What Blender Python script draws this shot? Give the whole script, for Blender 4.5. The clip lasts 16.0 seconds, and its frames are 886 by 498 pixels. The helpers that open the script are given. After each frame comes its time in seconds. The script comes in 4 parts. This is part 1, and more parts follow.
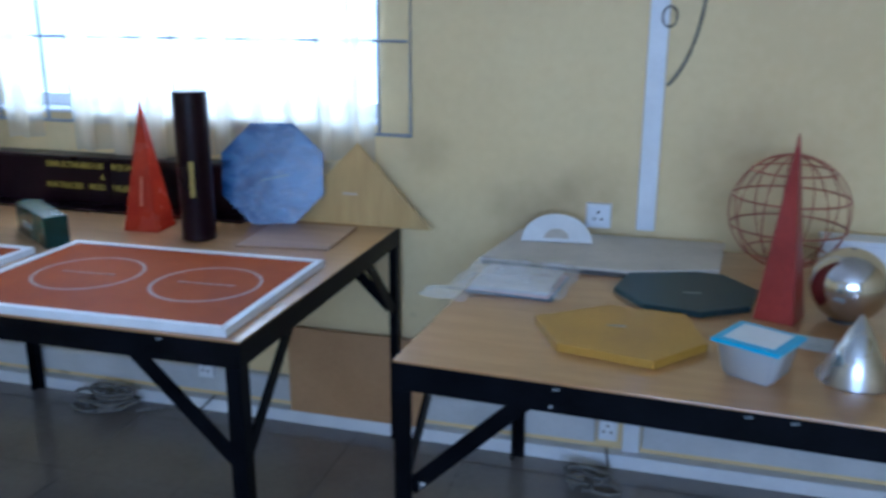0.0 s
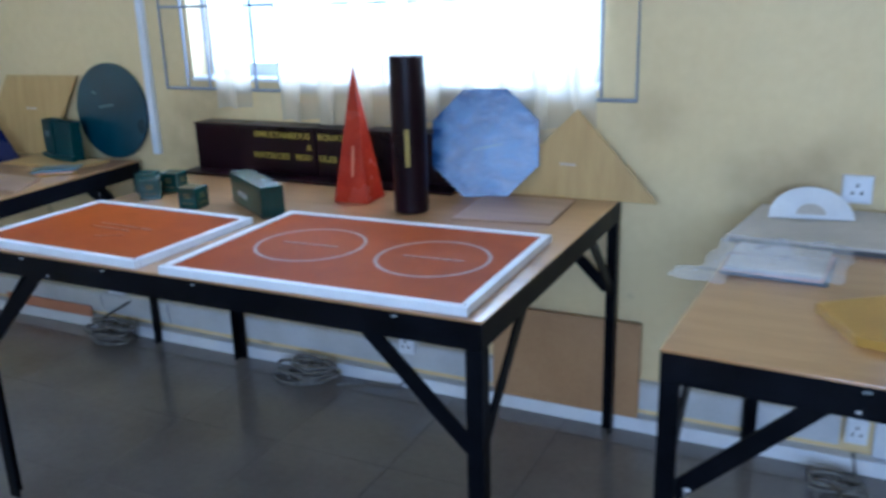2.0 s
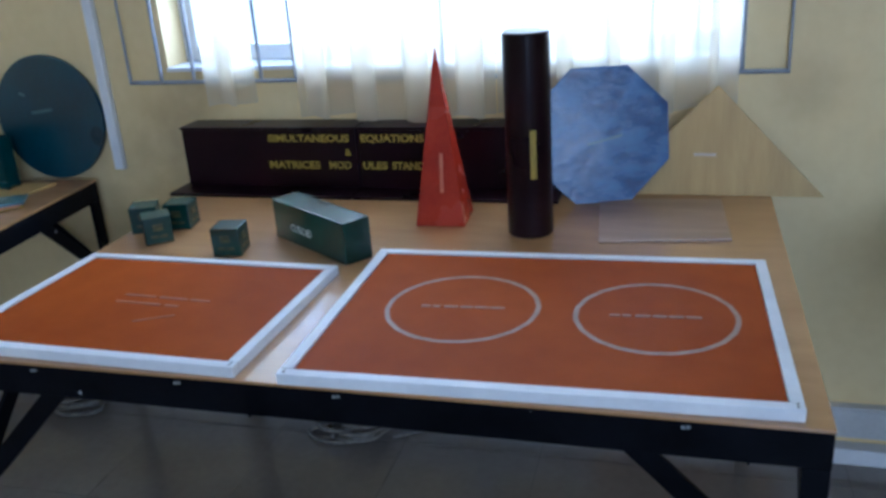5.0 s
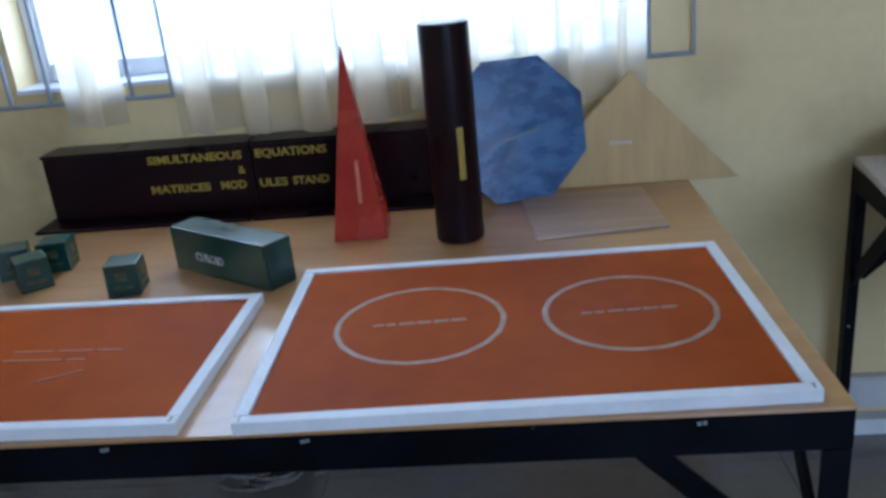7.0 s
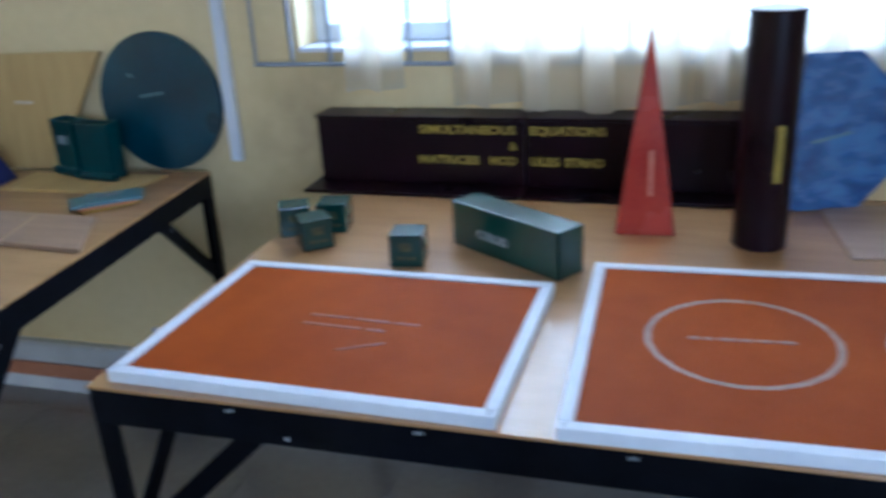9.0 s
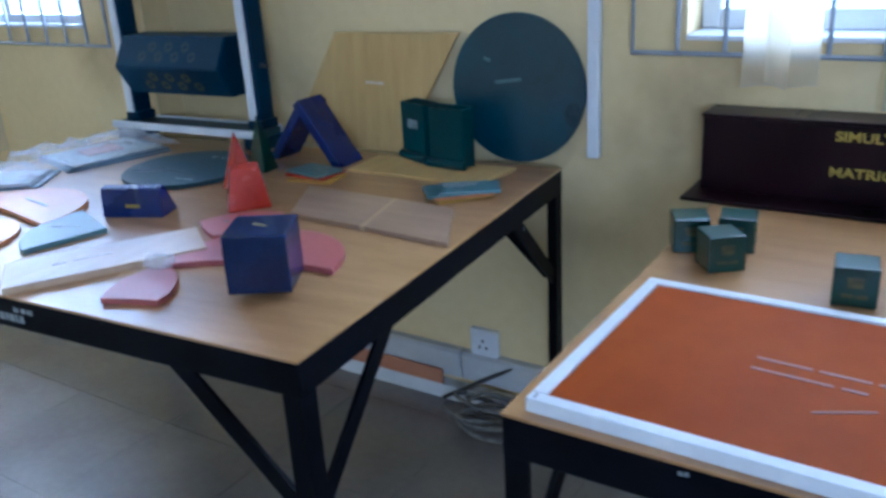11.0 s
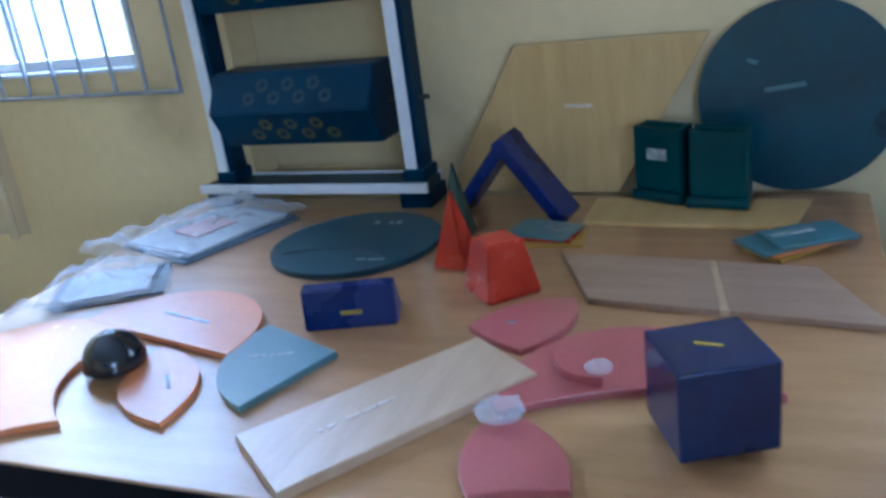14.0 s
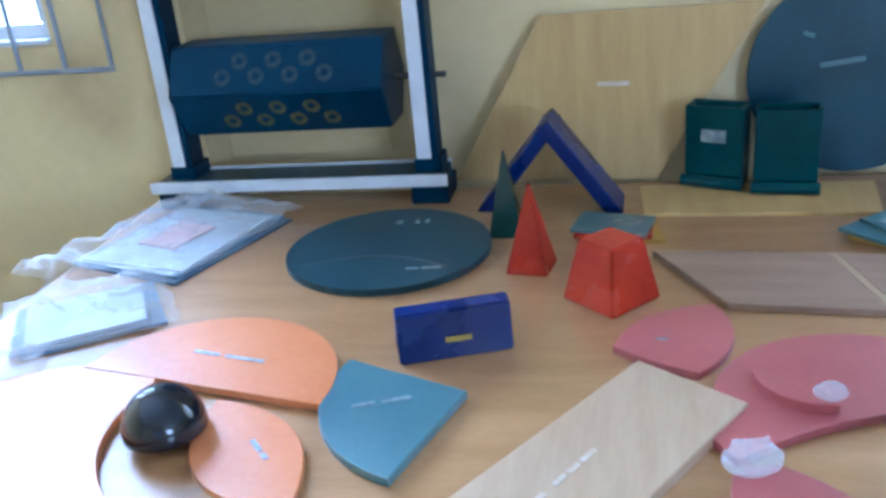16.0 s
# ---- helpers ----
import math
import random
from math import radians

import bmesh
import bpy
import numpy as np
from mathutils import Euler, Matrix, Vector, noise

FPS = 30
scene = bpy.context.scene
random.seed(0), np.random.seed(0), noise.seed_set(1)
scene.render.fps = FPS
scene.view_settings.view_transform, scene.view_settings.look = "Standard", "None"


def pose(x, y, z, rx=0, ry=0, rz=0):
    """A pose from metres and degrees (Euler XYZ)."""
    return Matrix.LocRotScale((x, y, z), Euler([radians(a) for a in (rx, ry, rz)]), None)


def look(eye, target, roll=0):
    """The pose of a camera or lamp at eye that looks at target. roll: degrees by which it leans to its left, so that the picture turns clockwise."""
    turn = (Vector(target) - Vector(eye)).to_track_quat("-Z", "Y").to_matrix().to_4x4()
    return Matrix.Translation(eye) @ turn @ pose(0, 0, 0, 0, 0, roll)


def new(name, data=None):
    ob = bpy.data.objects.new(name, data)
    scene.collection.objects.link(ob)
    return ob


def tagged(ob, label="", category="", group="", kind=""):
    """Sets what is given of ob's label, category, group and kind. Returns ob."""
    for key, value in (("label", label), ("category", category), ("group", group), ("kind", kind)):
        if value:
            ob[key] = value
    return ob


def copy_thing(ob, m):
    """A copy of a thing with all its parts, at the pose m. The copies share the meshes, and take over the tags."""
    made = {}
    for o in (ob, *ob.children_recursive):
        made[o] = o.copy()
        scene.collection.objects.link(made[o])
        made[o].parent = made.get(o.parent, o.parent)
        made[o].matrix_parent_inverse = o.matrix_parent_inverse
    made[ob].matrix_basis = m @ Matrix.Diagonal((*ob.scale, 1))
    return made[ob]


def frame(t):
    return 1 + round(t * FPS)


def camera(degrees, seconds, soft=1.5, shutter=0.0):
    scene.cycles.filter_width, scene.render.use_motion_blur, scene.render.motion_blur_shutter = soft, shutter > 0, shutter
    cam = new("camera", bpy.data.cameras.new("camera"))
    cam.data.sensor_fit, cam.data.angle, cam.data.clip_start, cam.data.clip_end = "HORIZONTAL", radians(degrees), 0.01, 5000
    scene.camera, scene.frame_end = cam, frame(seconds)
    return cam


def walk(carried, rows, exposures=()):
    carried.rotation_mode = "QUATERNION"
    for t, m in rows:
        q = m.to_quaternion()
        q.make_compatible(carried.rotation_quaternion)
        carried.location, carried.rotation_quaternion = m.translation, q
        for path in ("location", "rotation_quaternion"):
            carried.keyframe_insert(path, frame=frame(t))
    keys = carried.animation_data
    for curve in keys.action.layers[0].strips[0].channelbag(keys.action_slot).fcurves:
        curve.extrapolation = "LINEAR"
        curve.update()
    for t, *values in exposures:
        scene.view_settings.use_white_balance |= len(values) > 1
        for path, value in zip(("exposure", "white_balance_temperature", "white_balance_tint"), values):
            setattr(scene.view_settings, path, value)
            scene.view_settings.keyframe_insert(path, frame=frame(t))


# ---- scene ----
cam = camera(55.0, 16.0, soft=3.1, shutter=0.5)
PATH = [
    (0, (0.847, -1.466, 1.419), (0.327, 0.39, 0.882), 0.3),
    (0.5, (0.812, -1.442, 1.403), (0.112, 0.352, 0.862), -0.8),
    (1, (0.763, -1.43, 1.388), (-0.027, 0.326, 0.846), -0.3),
    (1.5, (0.694, -1.425, 1.384), (-0.099, 0.328, 0.837), 0.3),
    (2, (0.598, -1.377, 1.366), (-0.244, 0.34, 0.782), -1.7),
    (2.5, (0.452, -1.243, 1.355), (-0.552, 0.376, 0.746), -3.7),
    (3, (0.296, -1.161, 1.359), (-0.673, 0.475, 0.739), -1.9),
    (3.5, (0.13, -1.154, 1.376), (-0.695, 0.548, 0.724), -4.0),
    (3.7, (0.061, -1.186, 1.418), (-0.666, 0.552, 0.746), -6.0),
    (5.8, (-0.279, -0.949, 1.397), (-0.711, 0.871, 0.688), -4.7),
    (6, (-0.295, -0.939, 1.372), (-0.678, 0.898, 0.681), -5.9),
    (6.5, (-0.378, -0.924, 1.409), (-0.601, 0.922, 0.673), -6.4),
    (7, (-0.413, -0.95, 1.365), (-0.584, 0.914, 0.66), -5.5),
    (7.5, (-0.454, -0.976, 1.357), (-0.618, 0.886, 0.646), -5.0),
    (8, (-0.507, -0.989, 1.376), (-0.682, 0.862, 0.637), -3.6),
    (8.5, (-0.554, -0.954, 1.35), (-0.838, 0.897, 0.649), -1.4),
    (9, (-0.663, -0.896, 1.381), (-1.206, 0.883, 0.644), -3.2),
    (9.5, (-0.787, -0.818, 1.322), (-1.617, 0.85, 0.595), -3.8),
    (9.7, (-0.814, -0.807, 1.321), (-1.745, 0.8, 0.577), -3.1),
    (11.8, (-1.278, -0.803, 1.344), (-2.396, 0.705, 0.656), -3.4),
    (12, (-1.352, -0.79, 1.343), (-2.511, 0.686, 0.653), -3.2),
    (12.5, (-1.476, -0.753, 1.322), (-2.633, 0.731, 0.643), -2.1),
    (13, (-1.642, -0.783, 1.332), (-2.626, 0.812, 0.633), -5.0),
    (13.5, (-1.757, -0.772, 1.321), (-2.62, 0.883, 0.602), -4.9),
    (14, (-1.917, -0.663, 1.321), (-2.794, 0.996, 0.628), -7.6),
    (14.5, (-2.011, -0.614, 1.306), (-2.824, 1.068, 0.592), -6.0),
    (15, (-2.15, -0.597, 1.302), (-2.796, 1.155, 0.585), -5.6),
    (15.5, (-2.304, -0.62, 1.315), (-2.811, 1.16, 0.558), -7.3),
    (16, (-2.388, -0.578, 1.308), (-2.863, 1.204, 0.536), -5.4),
]
EXPOSURES = [(0, -2.45, 4200), (1.5, -2.2, 4250), (2.5, -2.0, 4250), (3.7, -2.2, 4300), (5.8, -2.6, 4450), (7.8, -2.57, 4450), (8.5, -2.4, 4350), (9.5, -2.15, 4300), (11.8, -2.15, 4150), (12.5, -2.6, 4150), (13.5, -2.3, 4100), (14.5, -2.2, 4100), (15.2, -1.85, 4150), (16, -1.6, 4150)]  # seconds, stops, kelvin
walk(cam, [(t, look(eye, target, roll)) for t, eye, target, roll in PATH], [(t, stops, kelvin, 10) for t, stops, kelvin in EXPOSURES])

# ---- world, daylight and the room's windows ----
world = bpy.data.worlds.new("world")
scene.world = world
world.use_nodes = True
wnt = world.node_tree
sky = wnt.nodes.new("ShaderNodeTexSky")
sky.sky_type = "NISHITA"
sky.sun_disc = False
sky.sun_elevation, sky.sun_rotation = radians(55), radians(200)
wnt.links.new(sky.outputs[0], wnt.nodes["Background"].inputs[0])
wnt.nodes["Background"].inputs[1].default_value = 0.12

sun_data = bpy.data.lights.new("sun", "SUN")
sun_data.energy, sun_data.angle, sun_data.color = 1.5, radians(3), (1, 0.95, 0.87)
new("sun", sun_data).matrix_world = look((2, -6, 12), (0, 0, 0))

YN, XW, YS, XE, ZC = 1.10, -5.15, -4.2, 3.4, 2.75  # inner faces of the room
WIN_N = (-1.62, -0.08, 1.07, 2.15)  # north window opening: x0, x1, z0, z1
YP, XP = 1.0, -3.30  # the north wall steps forward to YP west of XP
WIN_W = (-4.97, -3.61, 1.085, 2.15)  # second north window opening: x0, x1, z0, z1
WINS_S = ((-2.6, -0.9), (0.2, 2.4))  # openings of the wall behind the walker: x0, x1


def window_light(name, place, target, w, h, watts, col=(0.93, 0.96, 1.0)):
    d = bpy.data.lights.new(name, "AREA")
    d.shape, d.size, d.size_y, d.energy, d.color = "RECTANGLE", w, h, watts, col
    new(name, d).matrix_world = look(place, target)


window_light("sky_light_north", (-0.85, 1.72, 1.75), (-0.85, 0, 1.75), 3.6, 2.2, 2300)
window_light("sky_light_northwest", (-4.29, 1.62, 1.75), (-4.29, 0, 1.75), 2.9, 2.2, 7800)
window_light("sky_light_south", (-1.75, -4.32, 1.65), (-1.75, 0, 1.65), 1.7, 1.2, 8)
window_light("sky_light_south", (1.3, -4.32, 1.65), (1.3, 0, 1.65), 2.2, 1.2, 460)

# ---- materials ----


def surf(name, c1, c2, scale=8.0, rough=0.5, bump=0.1, metal=0.0, stretch=(1, 1, 1), fine=90.0, spec=0.5, spots=None, coat=0.0, vary=0.1, whole=False):
    """A painted or raw surface: two tones mixed by a coarse and a fine noise, with uneven gloss and fine relief."""
    m = bpy.data.materials.new(name)
    m.use_nodes = True
    nt = m.node_tree
    b = nt.nodes["Principled BSDF"]
    tc = nt.nodes.new("ShaderNodeTexCoord")
    mp = nt.nodes.new("ShaderNodeMapping")
    mp.inputs["Scale"].default_value = stretch
    if whole:
        nt.links.new(nt.nodes.new("ShaderNodeNewGeometry").outputs["Position"], mp.inputs["Vector"])
    else:
        nt.links.new(tc.outputs["Object"], mp.inputs["Vector"])
    n1 = nt.nodes.new("ShaderNodeTexNoise")
    n1.inputs["Scale"].default_value, n1.inputs["Detail"].default_value = scale, 6
    n2 = nt.nodes.new("ShaderNodeTexNoise")
    n2.inputs["Scale"].default_value, n2.inputs["Detail"].default_value = fine, 4
    for n in (n1, n2):
        nt.links.new(mp.outputs[0], n.inputs["Vector"])
    add = nt.nodes.new("ShaderNodeMath")
    add.operation = "MULTIPLY_ADD"
    add.inputs[1].default_value = 0.35
    nt.links.new(n2.outputs[0], add.inputs[0])
    nt.links.new(n1.outputs[0], add.inputs[2])
    ramp = nt.nodes.new("ShaderNodeValToRGB")
    ramp.color_ramp.elements[0].position, ramp.color_ramp.elements[1].position = 0.47, 0.88
    ramp.color_ramp.elements[0].color, ramp.color_ramp.elements[1].color = (*c1, 1), (*c2, 1)
    nt.links.new(add.outputs[0], ramp.inputs[0])
    out = ramp.outputs[0]
    if spots:
        col, size, level = spots
        n3 = nt.nodes.new("ShaderNodeTexNoise")
        n3.inputs["Scale"].default_value, n3.inputs["Detail"].default_value = size, 3
        nt.links.new(tc.outputs["Object"], n3.inputs["Vector"])
        r3 = nt.nodes.new("ShaderNodeValToRGB")
        r3.color_ramp.elements[0].position, r3.color_ramp.elements[1].position = level, level + 0.04
        nt.links.new(n3.outputs[0], r3.inputs[0])
        mix = nt.nodes.new("ShaderNodeMix")
        mix.data_type = "RGBA"
        mix.inputs["B"].default_value = (*col, 1)
        nt.links.new(r3.outputs[0], mix.inputs["Factor"])
        nt.links.new(out, mix.inputs["A"])
        out = mix.outputs["Result"]
    nt.links.new(out, b.inputs["Base Color"])
    rr = nt.nodes.new("ShaderNodeMapRange")
    rr.inputs["To Min"].default_value, rr.inputs["To Max"].default_value = max(rough - vary, 0.03), min(rough + vary, 1)
    nt.links.new(n1.outputs[0], rr.inputs["Value"])
    nt.links.new(rr.outputs[0], b.inputs["Roughness"])
    if bump:
        bp = nt.nodes.new("ShaderNodeBump")
        bp.inputs["Strength"].default_value, bp.inputs["Distance"].default_value = bump, 0.002
        nt.links.new(add.outputs[0], bp.inputs["Height"])
        nt.links.new(bp.outputs[0], b.inputs["Normal"])
    b.inputs["Metallic"].default_value = metal
    b.inputs["Specular IOR Level"].default_value = spec
    b.inputs["Coat Weight"].default_value, b.inputs["Coat Roughness"].default_value = coat, 0.3
    return m


WALL = surf("cream_wall_paint", (0.62, 0.485, 0.235), (0.72, 0.59, 0.315), 1.3, 0.6, 0.15, fine=30, spots=((0.36, 0.29, 0.16), 3.1, 0.70))


def brown_patches(m, places, col):
    """Brown smudges and soft patches at (x, y, z, size), broken up by noise."""
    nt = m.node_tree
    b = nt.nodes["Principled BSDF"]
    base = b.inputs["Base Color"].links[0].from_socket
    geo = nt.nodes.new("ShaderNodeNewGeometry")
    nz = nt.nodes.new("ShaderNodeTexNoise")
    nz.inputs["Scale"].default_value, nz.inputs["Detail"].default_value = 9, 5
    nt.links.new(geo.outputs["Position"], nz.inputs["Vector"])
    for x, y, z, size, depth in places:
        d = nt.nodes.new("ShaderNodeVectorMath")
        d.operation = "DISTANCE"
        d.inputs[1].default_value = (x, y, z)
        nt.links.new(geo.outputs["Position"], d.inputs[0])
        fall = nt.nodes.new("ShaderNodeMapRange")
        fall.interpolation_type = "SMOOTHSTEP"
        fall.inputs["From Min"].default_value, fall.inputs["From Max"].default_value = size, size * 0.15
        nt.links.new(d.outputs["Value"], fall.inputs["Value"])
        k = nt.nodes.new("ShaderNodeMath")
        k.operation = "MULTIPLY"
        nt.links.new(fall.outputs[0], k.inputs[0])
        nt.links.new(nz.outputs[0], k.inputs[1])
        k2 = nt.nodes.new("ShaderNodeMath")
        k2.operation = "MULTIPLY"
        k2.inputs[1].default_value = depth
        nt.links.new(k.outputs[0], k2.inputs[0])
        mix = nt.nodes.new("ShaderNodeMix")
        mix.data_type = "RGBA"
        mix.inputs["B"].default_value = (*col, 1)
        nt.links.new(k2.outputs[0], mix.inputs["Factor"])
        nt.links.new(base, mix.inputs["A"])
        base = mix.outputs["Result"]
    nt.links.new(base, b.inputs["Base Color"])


# Includes soft brown patches behind the drum stand and between two tables.
brown_patches(WALL, ((0.42, 1.1, 0.83, 0.22, 0.75), (0.60, 1.1, 0.87, 0.2, 0.7), (1.05, 1.1, 0.97, 0.3, 0.7), (-1.66, 1.1, 0.86, 0.22, 1.0), (-1.55, 1.1, 1.0, 0.15, 0.8), (0.07, 1.1, 1.0, 0.12, 0.5),
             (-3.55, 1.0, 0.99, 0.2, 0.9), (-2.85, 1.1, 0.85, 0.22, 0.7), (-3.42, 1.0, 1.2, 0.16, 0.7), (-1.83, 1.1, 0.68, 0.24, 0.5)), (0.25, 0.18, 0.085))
CEIL = surf("ceiling_white", (0.7, 0.7, 0.67), (0.78, 0.77, 0.74), 2, 0.8)
GROUT = surf("grout", (0.145, 0.132, 0.115), (0.178, 0.163, 0.143), 6, 0.9)
TILE = surf("floor_tile", (0.155, 0.14, 0.122), (0.205, 0.187, 0.165), 3, 0.19, 0.015, fine=40, spec=0.7, vary=0.03, whole=True)
WHITE = surf("white_paint", (0.62, 0.64, 0.67), (0.75, 0.77, 0.8), 9, 0.45, 0.1)
TRUNK = surf("grey_white_plastic", (0.45, 0.46, 0.46), (0.58, 0.59, 0.6), 5, 0.4, 0.05)
STEEL = surf("black_enamel_steel", (0.0012, 0.0015, 0.0025), (0.004, 0.0045, 0.007), 12, 0.4, 0.12, spec=0.06, spots=((0.5, 0.5, 0.5), 26.0, 0.715))
BEECH = surf("beech_laminate", (0.29, 0.15, 0.045), (0.37, 0.205, 0.075), 5, 0.17, 0.02, stretch=(1, 5, 1), fine=50, spec=0.8, coat=0.7, vary=0.05)
BEECHWORN = surf("worn_beech_laminate", (0.29, 0.155, 0.052), (0.38, 0.215, 0.085), 5, 0.2, 0.02, stretch=(1, 5, 1), fine=50, spec=0.9, coat=0.6, vary=0.08)
PLY = surf("plywood", (0.40, 0.265, 0.085), (0.49, 0.345, 0.125), 4, 0.5, 0.08, stretch=(7, 0.8, 1), fine=30)
PLYGREY = surf("weathered_plywood", (0.22, 0.14, 0.085), (0.32, 0.21, 0.135), 4, 0.32, 0.05, stretch=(1, 7, 1), fine=30, spec=0.7, vary=0.02)
PLYPALE = surf("pale_plywood", (0.36, 0.245, 0.135), (0.45, 0.325, 0.195), 4, 0.48, 0.08, stretch=(7, 1, 1), fine=30, spec=0.9)
ORANGE = surf("orange_panel_paint", (0.185, 0.035, 0.002), (0.24, 0.052, 0.004), 3, 0.6, 0.06, fine=20, spec=0.03)
MAROON = surf("maroon_gloss_paint", (0.004, 0.001, 0.0025), (0.009, 0.002, 0.005), 7, 0.3, 0.08, spec=0.16)
RED = surf("red_gloss_paint", (0.24, 0.013, 0.0045), (0.33, 0.032, 0.01), 9, 0.26, 0.12, spec=0.25)
REDDARK = surf("dark_red_paint", (0.17, 0.011, 0.01), (0.26, 0.026, 0.02), 9, 0.35, 0.12)
BLUESTEEL = surf("blue_brushed_paint", (0.006, 0.03, 0.13), (0.05, 0.13, 0.31), 17, 0.27, 0.9, fine=45, spec=0.5, coat=0.0, stretch=(1, 1.8, 1))
NAVY = surf("navy_paint", (0.0015, 0.006, 0.032), (0.004, 0.015, 0.065), 8, 0.22, 0.25, spec=0.45)
COBALT = surf("cobalt_paint", (0.002, 0.007, 0.058), (0.005, 0.016, 0.105), 9, 0.28, 0.15, spec=0.35)
GREEN = surf("bottle_green_paint", (0.002, 0.018, 0.013), (0.005, 0.036, 0.027), 9, 0.17, 0.12, spec=0.4, coat=0.3)
TEALDARK = surf("dark_teal_paint", (0.003, 0.022, 0.037), (0.007, 0.044, 0.066), 6, 0.32, 0.1, spec=0.5)
DRUM = surf("deep_blue_green_paint", (0.002, 0.014, 0.032), (0.004, 0.026, 0.055), 6, 0.4, 0.1, spec=0.08)
TEAL = surf("teal_paint", (0.04, 0.095, 0.11), (0.07, 0.145, 0.16), 6, 0.36, 0.1, spec=0.8, coat=0.3)
SLATE = surf("slate_green_paint", (0.012, 0.03, 0.038), (0.024, 0.05, 0.06), 6, 0.4, 0.1, spec=0.2)
PINK = surf("dull_pink_paint", (0.27, 0.06, 0.06), (0.35, 0.095, 0.09), 6, 0.36, 0.08, spec=0.8)
PEACH = surf("light_orange_paint", (0.47, 0.16, 0.045), (0.56, 0.22, 0.075), 6, 0.26, 0.08, spec=0.8, coat=0.4, vary=0.04)
GOLD = surf("ochre_yellow_paint", (0.3, 0.16, 0.013), (0.38, 0.22, 0.024), 6, 0.4, 0.08)
YELLOW = surf("yellow_lettering", (0.2, 0.145, 0.008), (0.34, 0.255, 0.02), 30, 0.5, 0.0)
DIMRING = surf("worn_ring_paint", (0.012, 0.028, 0.04), (0.04, 0.055, 0.06), 60, 0.5, 0.0, spec=0.1)
DIMYELLOW = surf("worn_yellow_paint", (0.028, 0.034, 0.02), (0.085, 0.075, 0.027), 60, 0.5, 0.0, spec=0.1)
DIMRED = surf("worn_lettering_on_red", (0.42, 0.09, 0.04), (0.5, 0.16, 0.07), 60, 0.5, 0.0)
CHALK = surf("worn_white_lettering", (0.11, 0.13, 0.14), (0.36, 0.38, 0.38), 55, 0.6, 0.0)
CASEPAINT = surf("dark_case_paint", (0.002, 0.022, 0.026), (0.005, 0.042, 0.046), 7, 0.36, 0.1, spec=0.2)
FAINTWHITE = surf("rubbed_white_lettering", (0.45, 0.35, 0.22), (0.58, 0.52, 0.46), 70, 0.5, 0.0)
RINGPAINT = surf("worn_white_ring", (0.17, 0.1, 0.06), (0.26, 0.18, 0.13), 40, 0.5, 0.0)
DIMWHITE = surf("rubbed_lettering_on_orange", (0.16, 0.07, 0.035), (0.24, 0.13, 0.08), 60, 0.5, 0.0)
FAINT = surf("scuffed_lettering", (0.18, 0.046, 0.012), (0.23, 0.072, 0.026), 40, 0.45, 0.0)
BLACKGLOSS = surf("black_gloss", (0.004, 0.005, 0.008), (0.01, 0.012, 0.018), 6, 0.12, 0.02)
SILVER = surf("brushed_aluminium", (0.5, 0.52, 0.55), (0.66, 0.67, 0.7), 9, 0.28, 0.1, metal=1.0)
CHROME = surf("polished_steel", (0.5, 0.5, 0.52), (0.62, 0.61, 0.62), 5, 0.17, 0.03, metal=1.0)
RUSTWIRE = surf("red_brown_wire", (0.22, 0.06, 0.03), (0.34, 0.11, 0.06), 20, 0.5, 0.1)
CARDBOARD = surf("cardboard", (0.33, 0.19, 0.08), (0.42, 0.26, 0.12), 4, 0.75, 0.1, spots=((0.25, 0.13, 0.06), 6, 0.66))
GREYCARD = surf("grey_card", (0.40, 0.37, 0.32), (0.54, 0.5, 0.44), 5, 0.6, 0.1)
PAPER = surf("grey_paper", (0.28, 0.31, 0.33), (0.46, 0.49, 0.51), 9, 0.5, 0.1)
PINKPAPER = surf("pink_paper", (0.5, 0.3, 0.27), (0.6, 0.4, 0.36), 9, 0.6, 0.1)
BLUELID = surf("blue_plastic", (0.06, 0.35, 0.6), (0.1, 0.45, 0.7), 9, 0.3, 0.02)
ROPE = surf("grey_cable", (0.09, 0.085, 0.075), (0.2, 0.19, 0.17), 30, 0.6, 0.1)
DARKCABLE = surf("dark_cable", (0.02, 0.02, 0.02), (0.05, 0.045, 0.04), 30, 0.5, 0.1)
TERRACOTTA = surf("terracotta_strip", (0.38, 0.16, 0.08), (0.46, 0.22, 0.12), 9, 0.6, 0.1)
GRILLE = surf("grey_blue_bar_paint", (0.2, 0.22, 0.25), (0.3, 0.32, 0.36), 20, 0.4, 0.1)
OUTGROUND = surf("pale_earth", (0.35, 0.3, 0.24), (0.45, 0.4, 0.32), 0.6, 0.9)


def clear(name, col, rough, alpha):
    """Thin clear film: part see-through, part glossy plastic."""
    m = bpy.data.materials.new(name)
    m.use_nodes = True
    nt = m.node_tree
    b = nt.nodes["Principled BSDF"]
    b.inputs["Base Color"].default_value = (*col, 1)
    b.inputs["Roughness"].default_value = rough
    b.inputs["Alpha"].default_value = alpha
    nz = nt.nodes.new("ShaderNodeTexNoise")
    nz.inputs["Scale"].default_value = 60
    bp = nt.nodes.new("ShaderNodeBump")
    bp.inputs["Strength"].default_value = 0.3
    nt.links.new(nz.outputs[0], bp.inputs["Height"])
    nt.links.new(bp.outputs[0], b.inputs["Normal"])
    return m


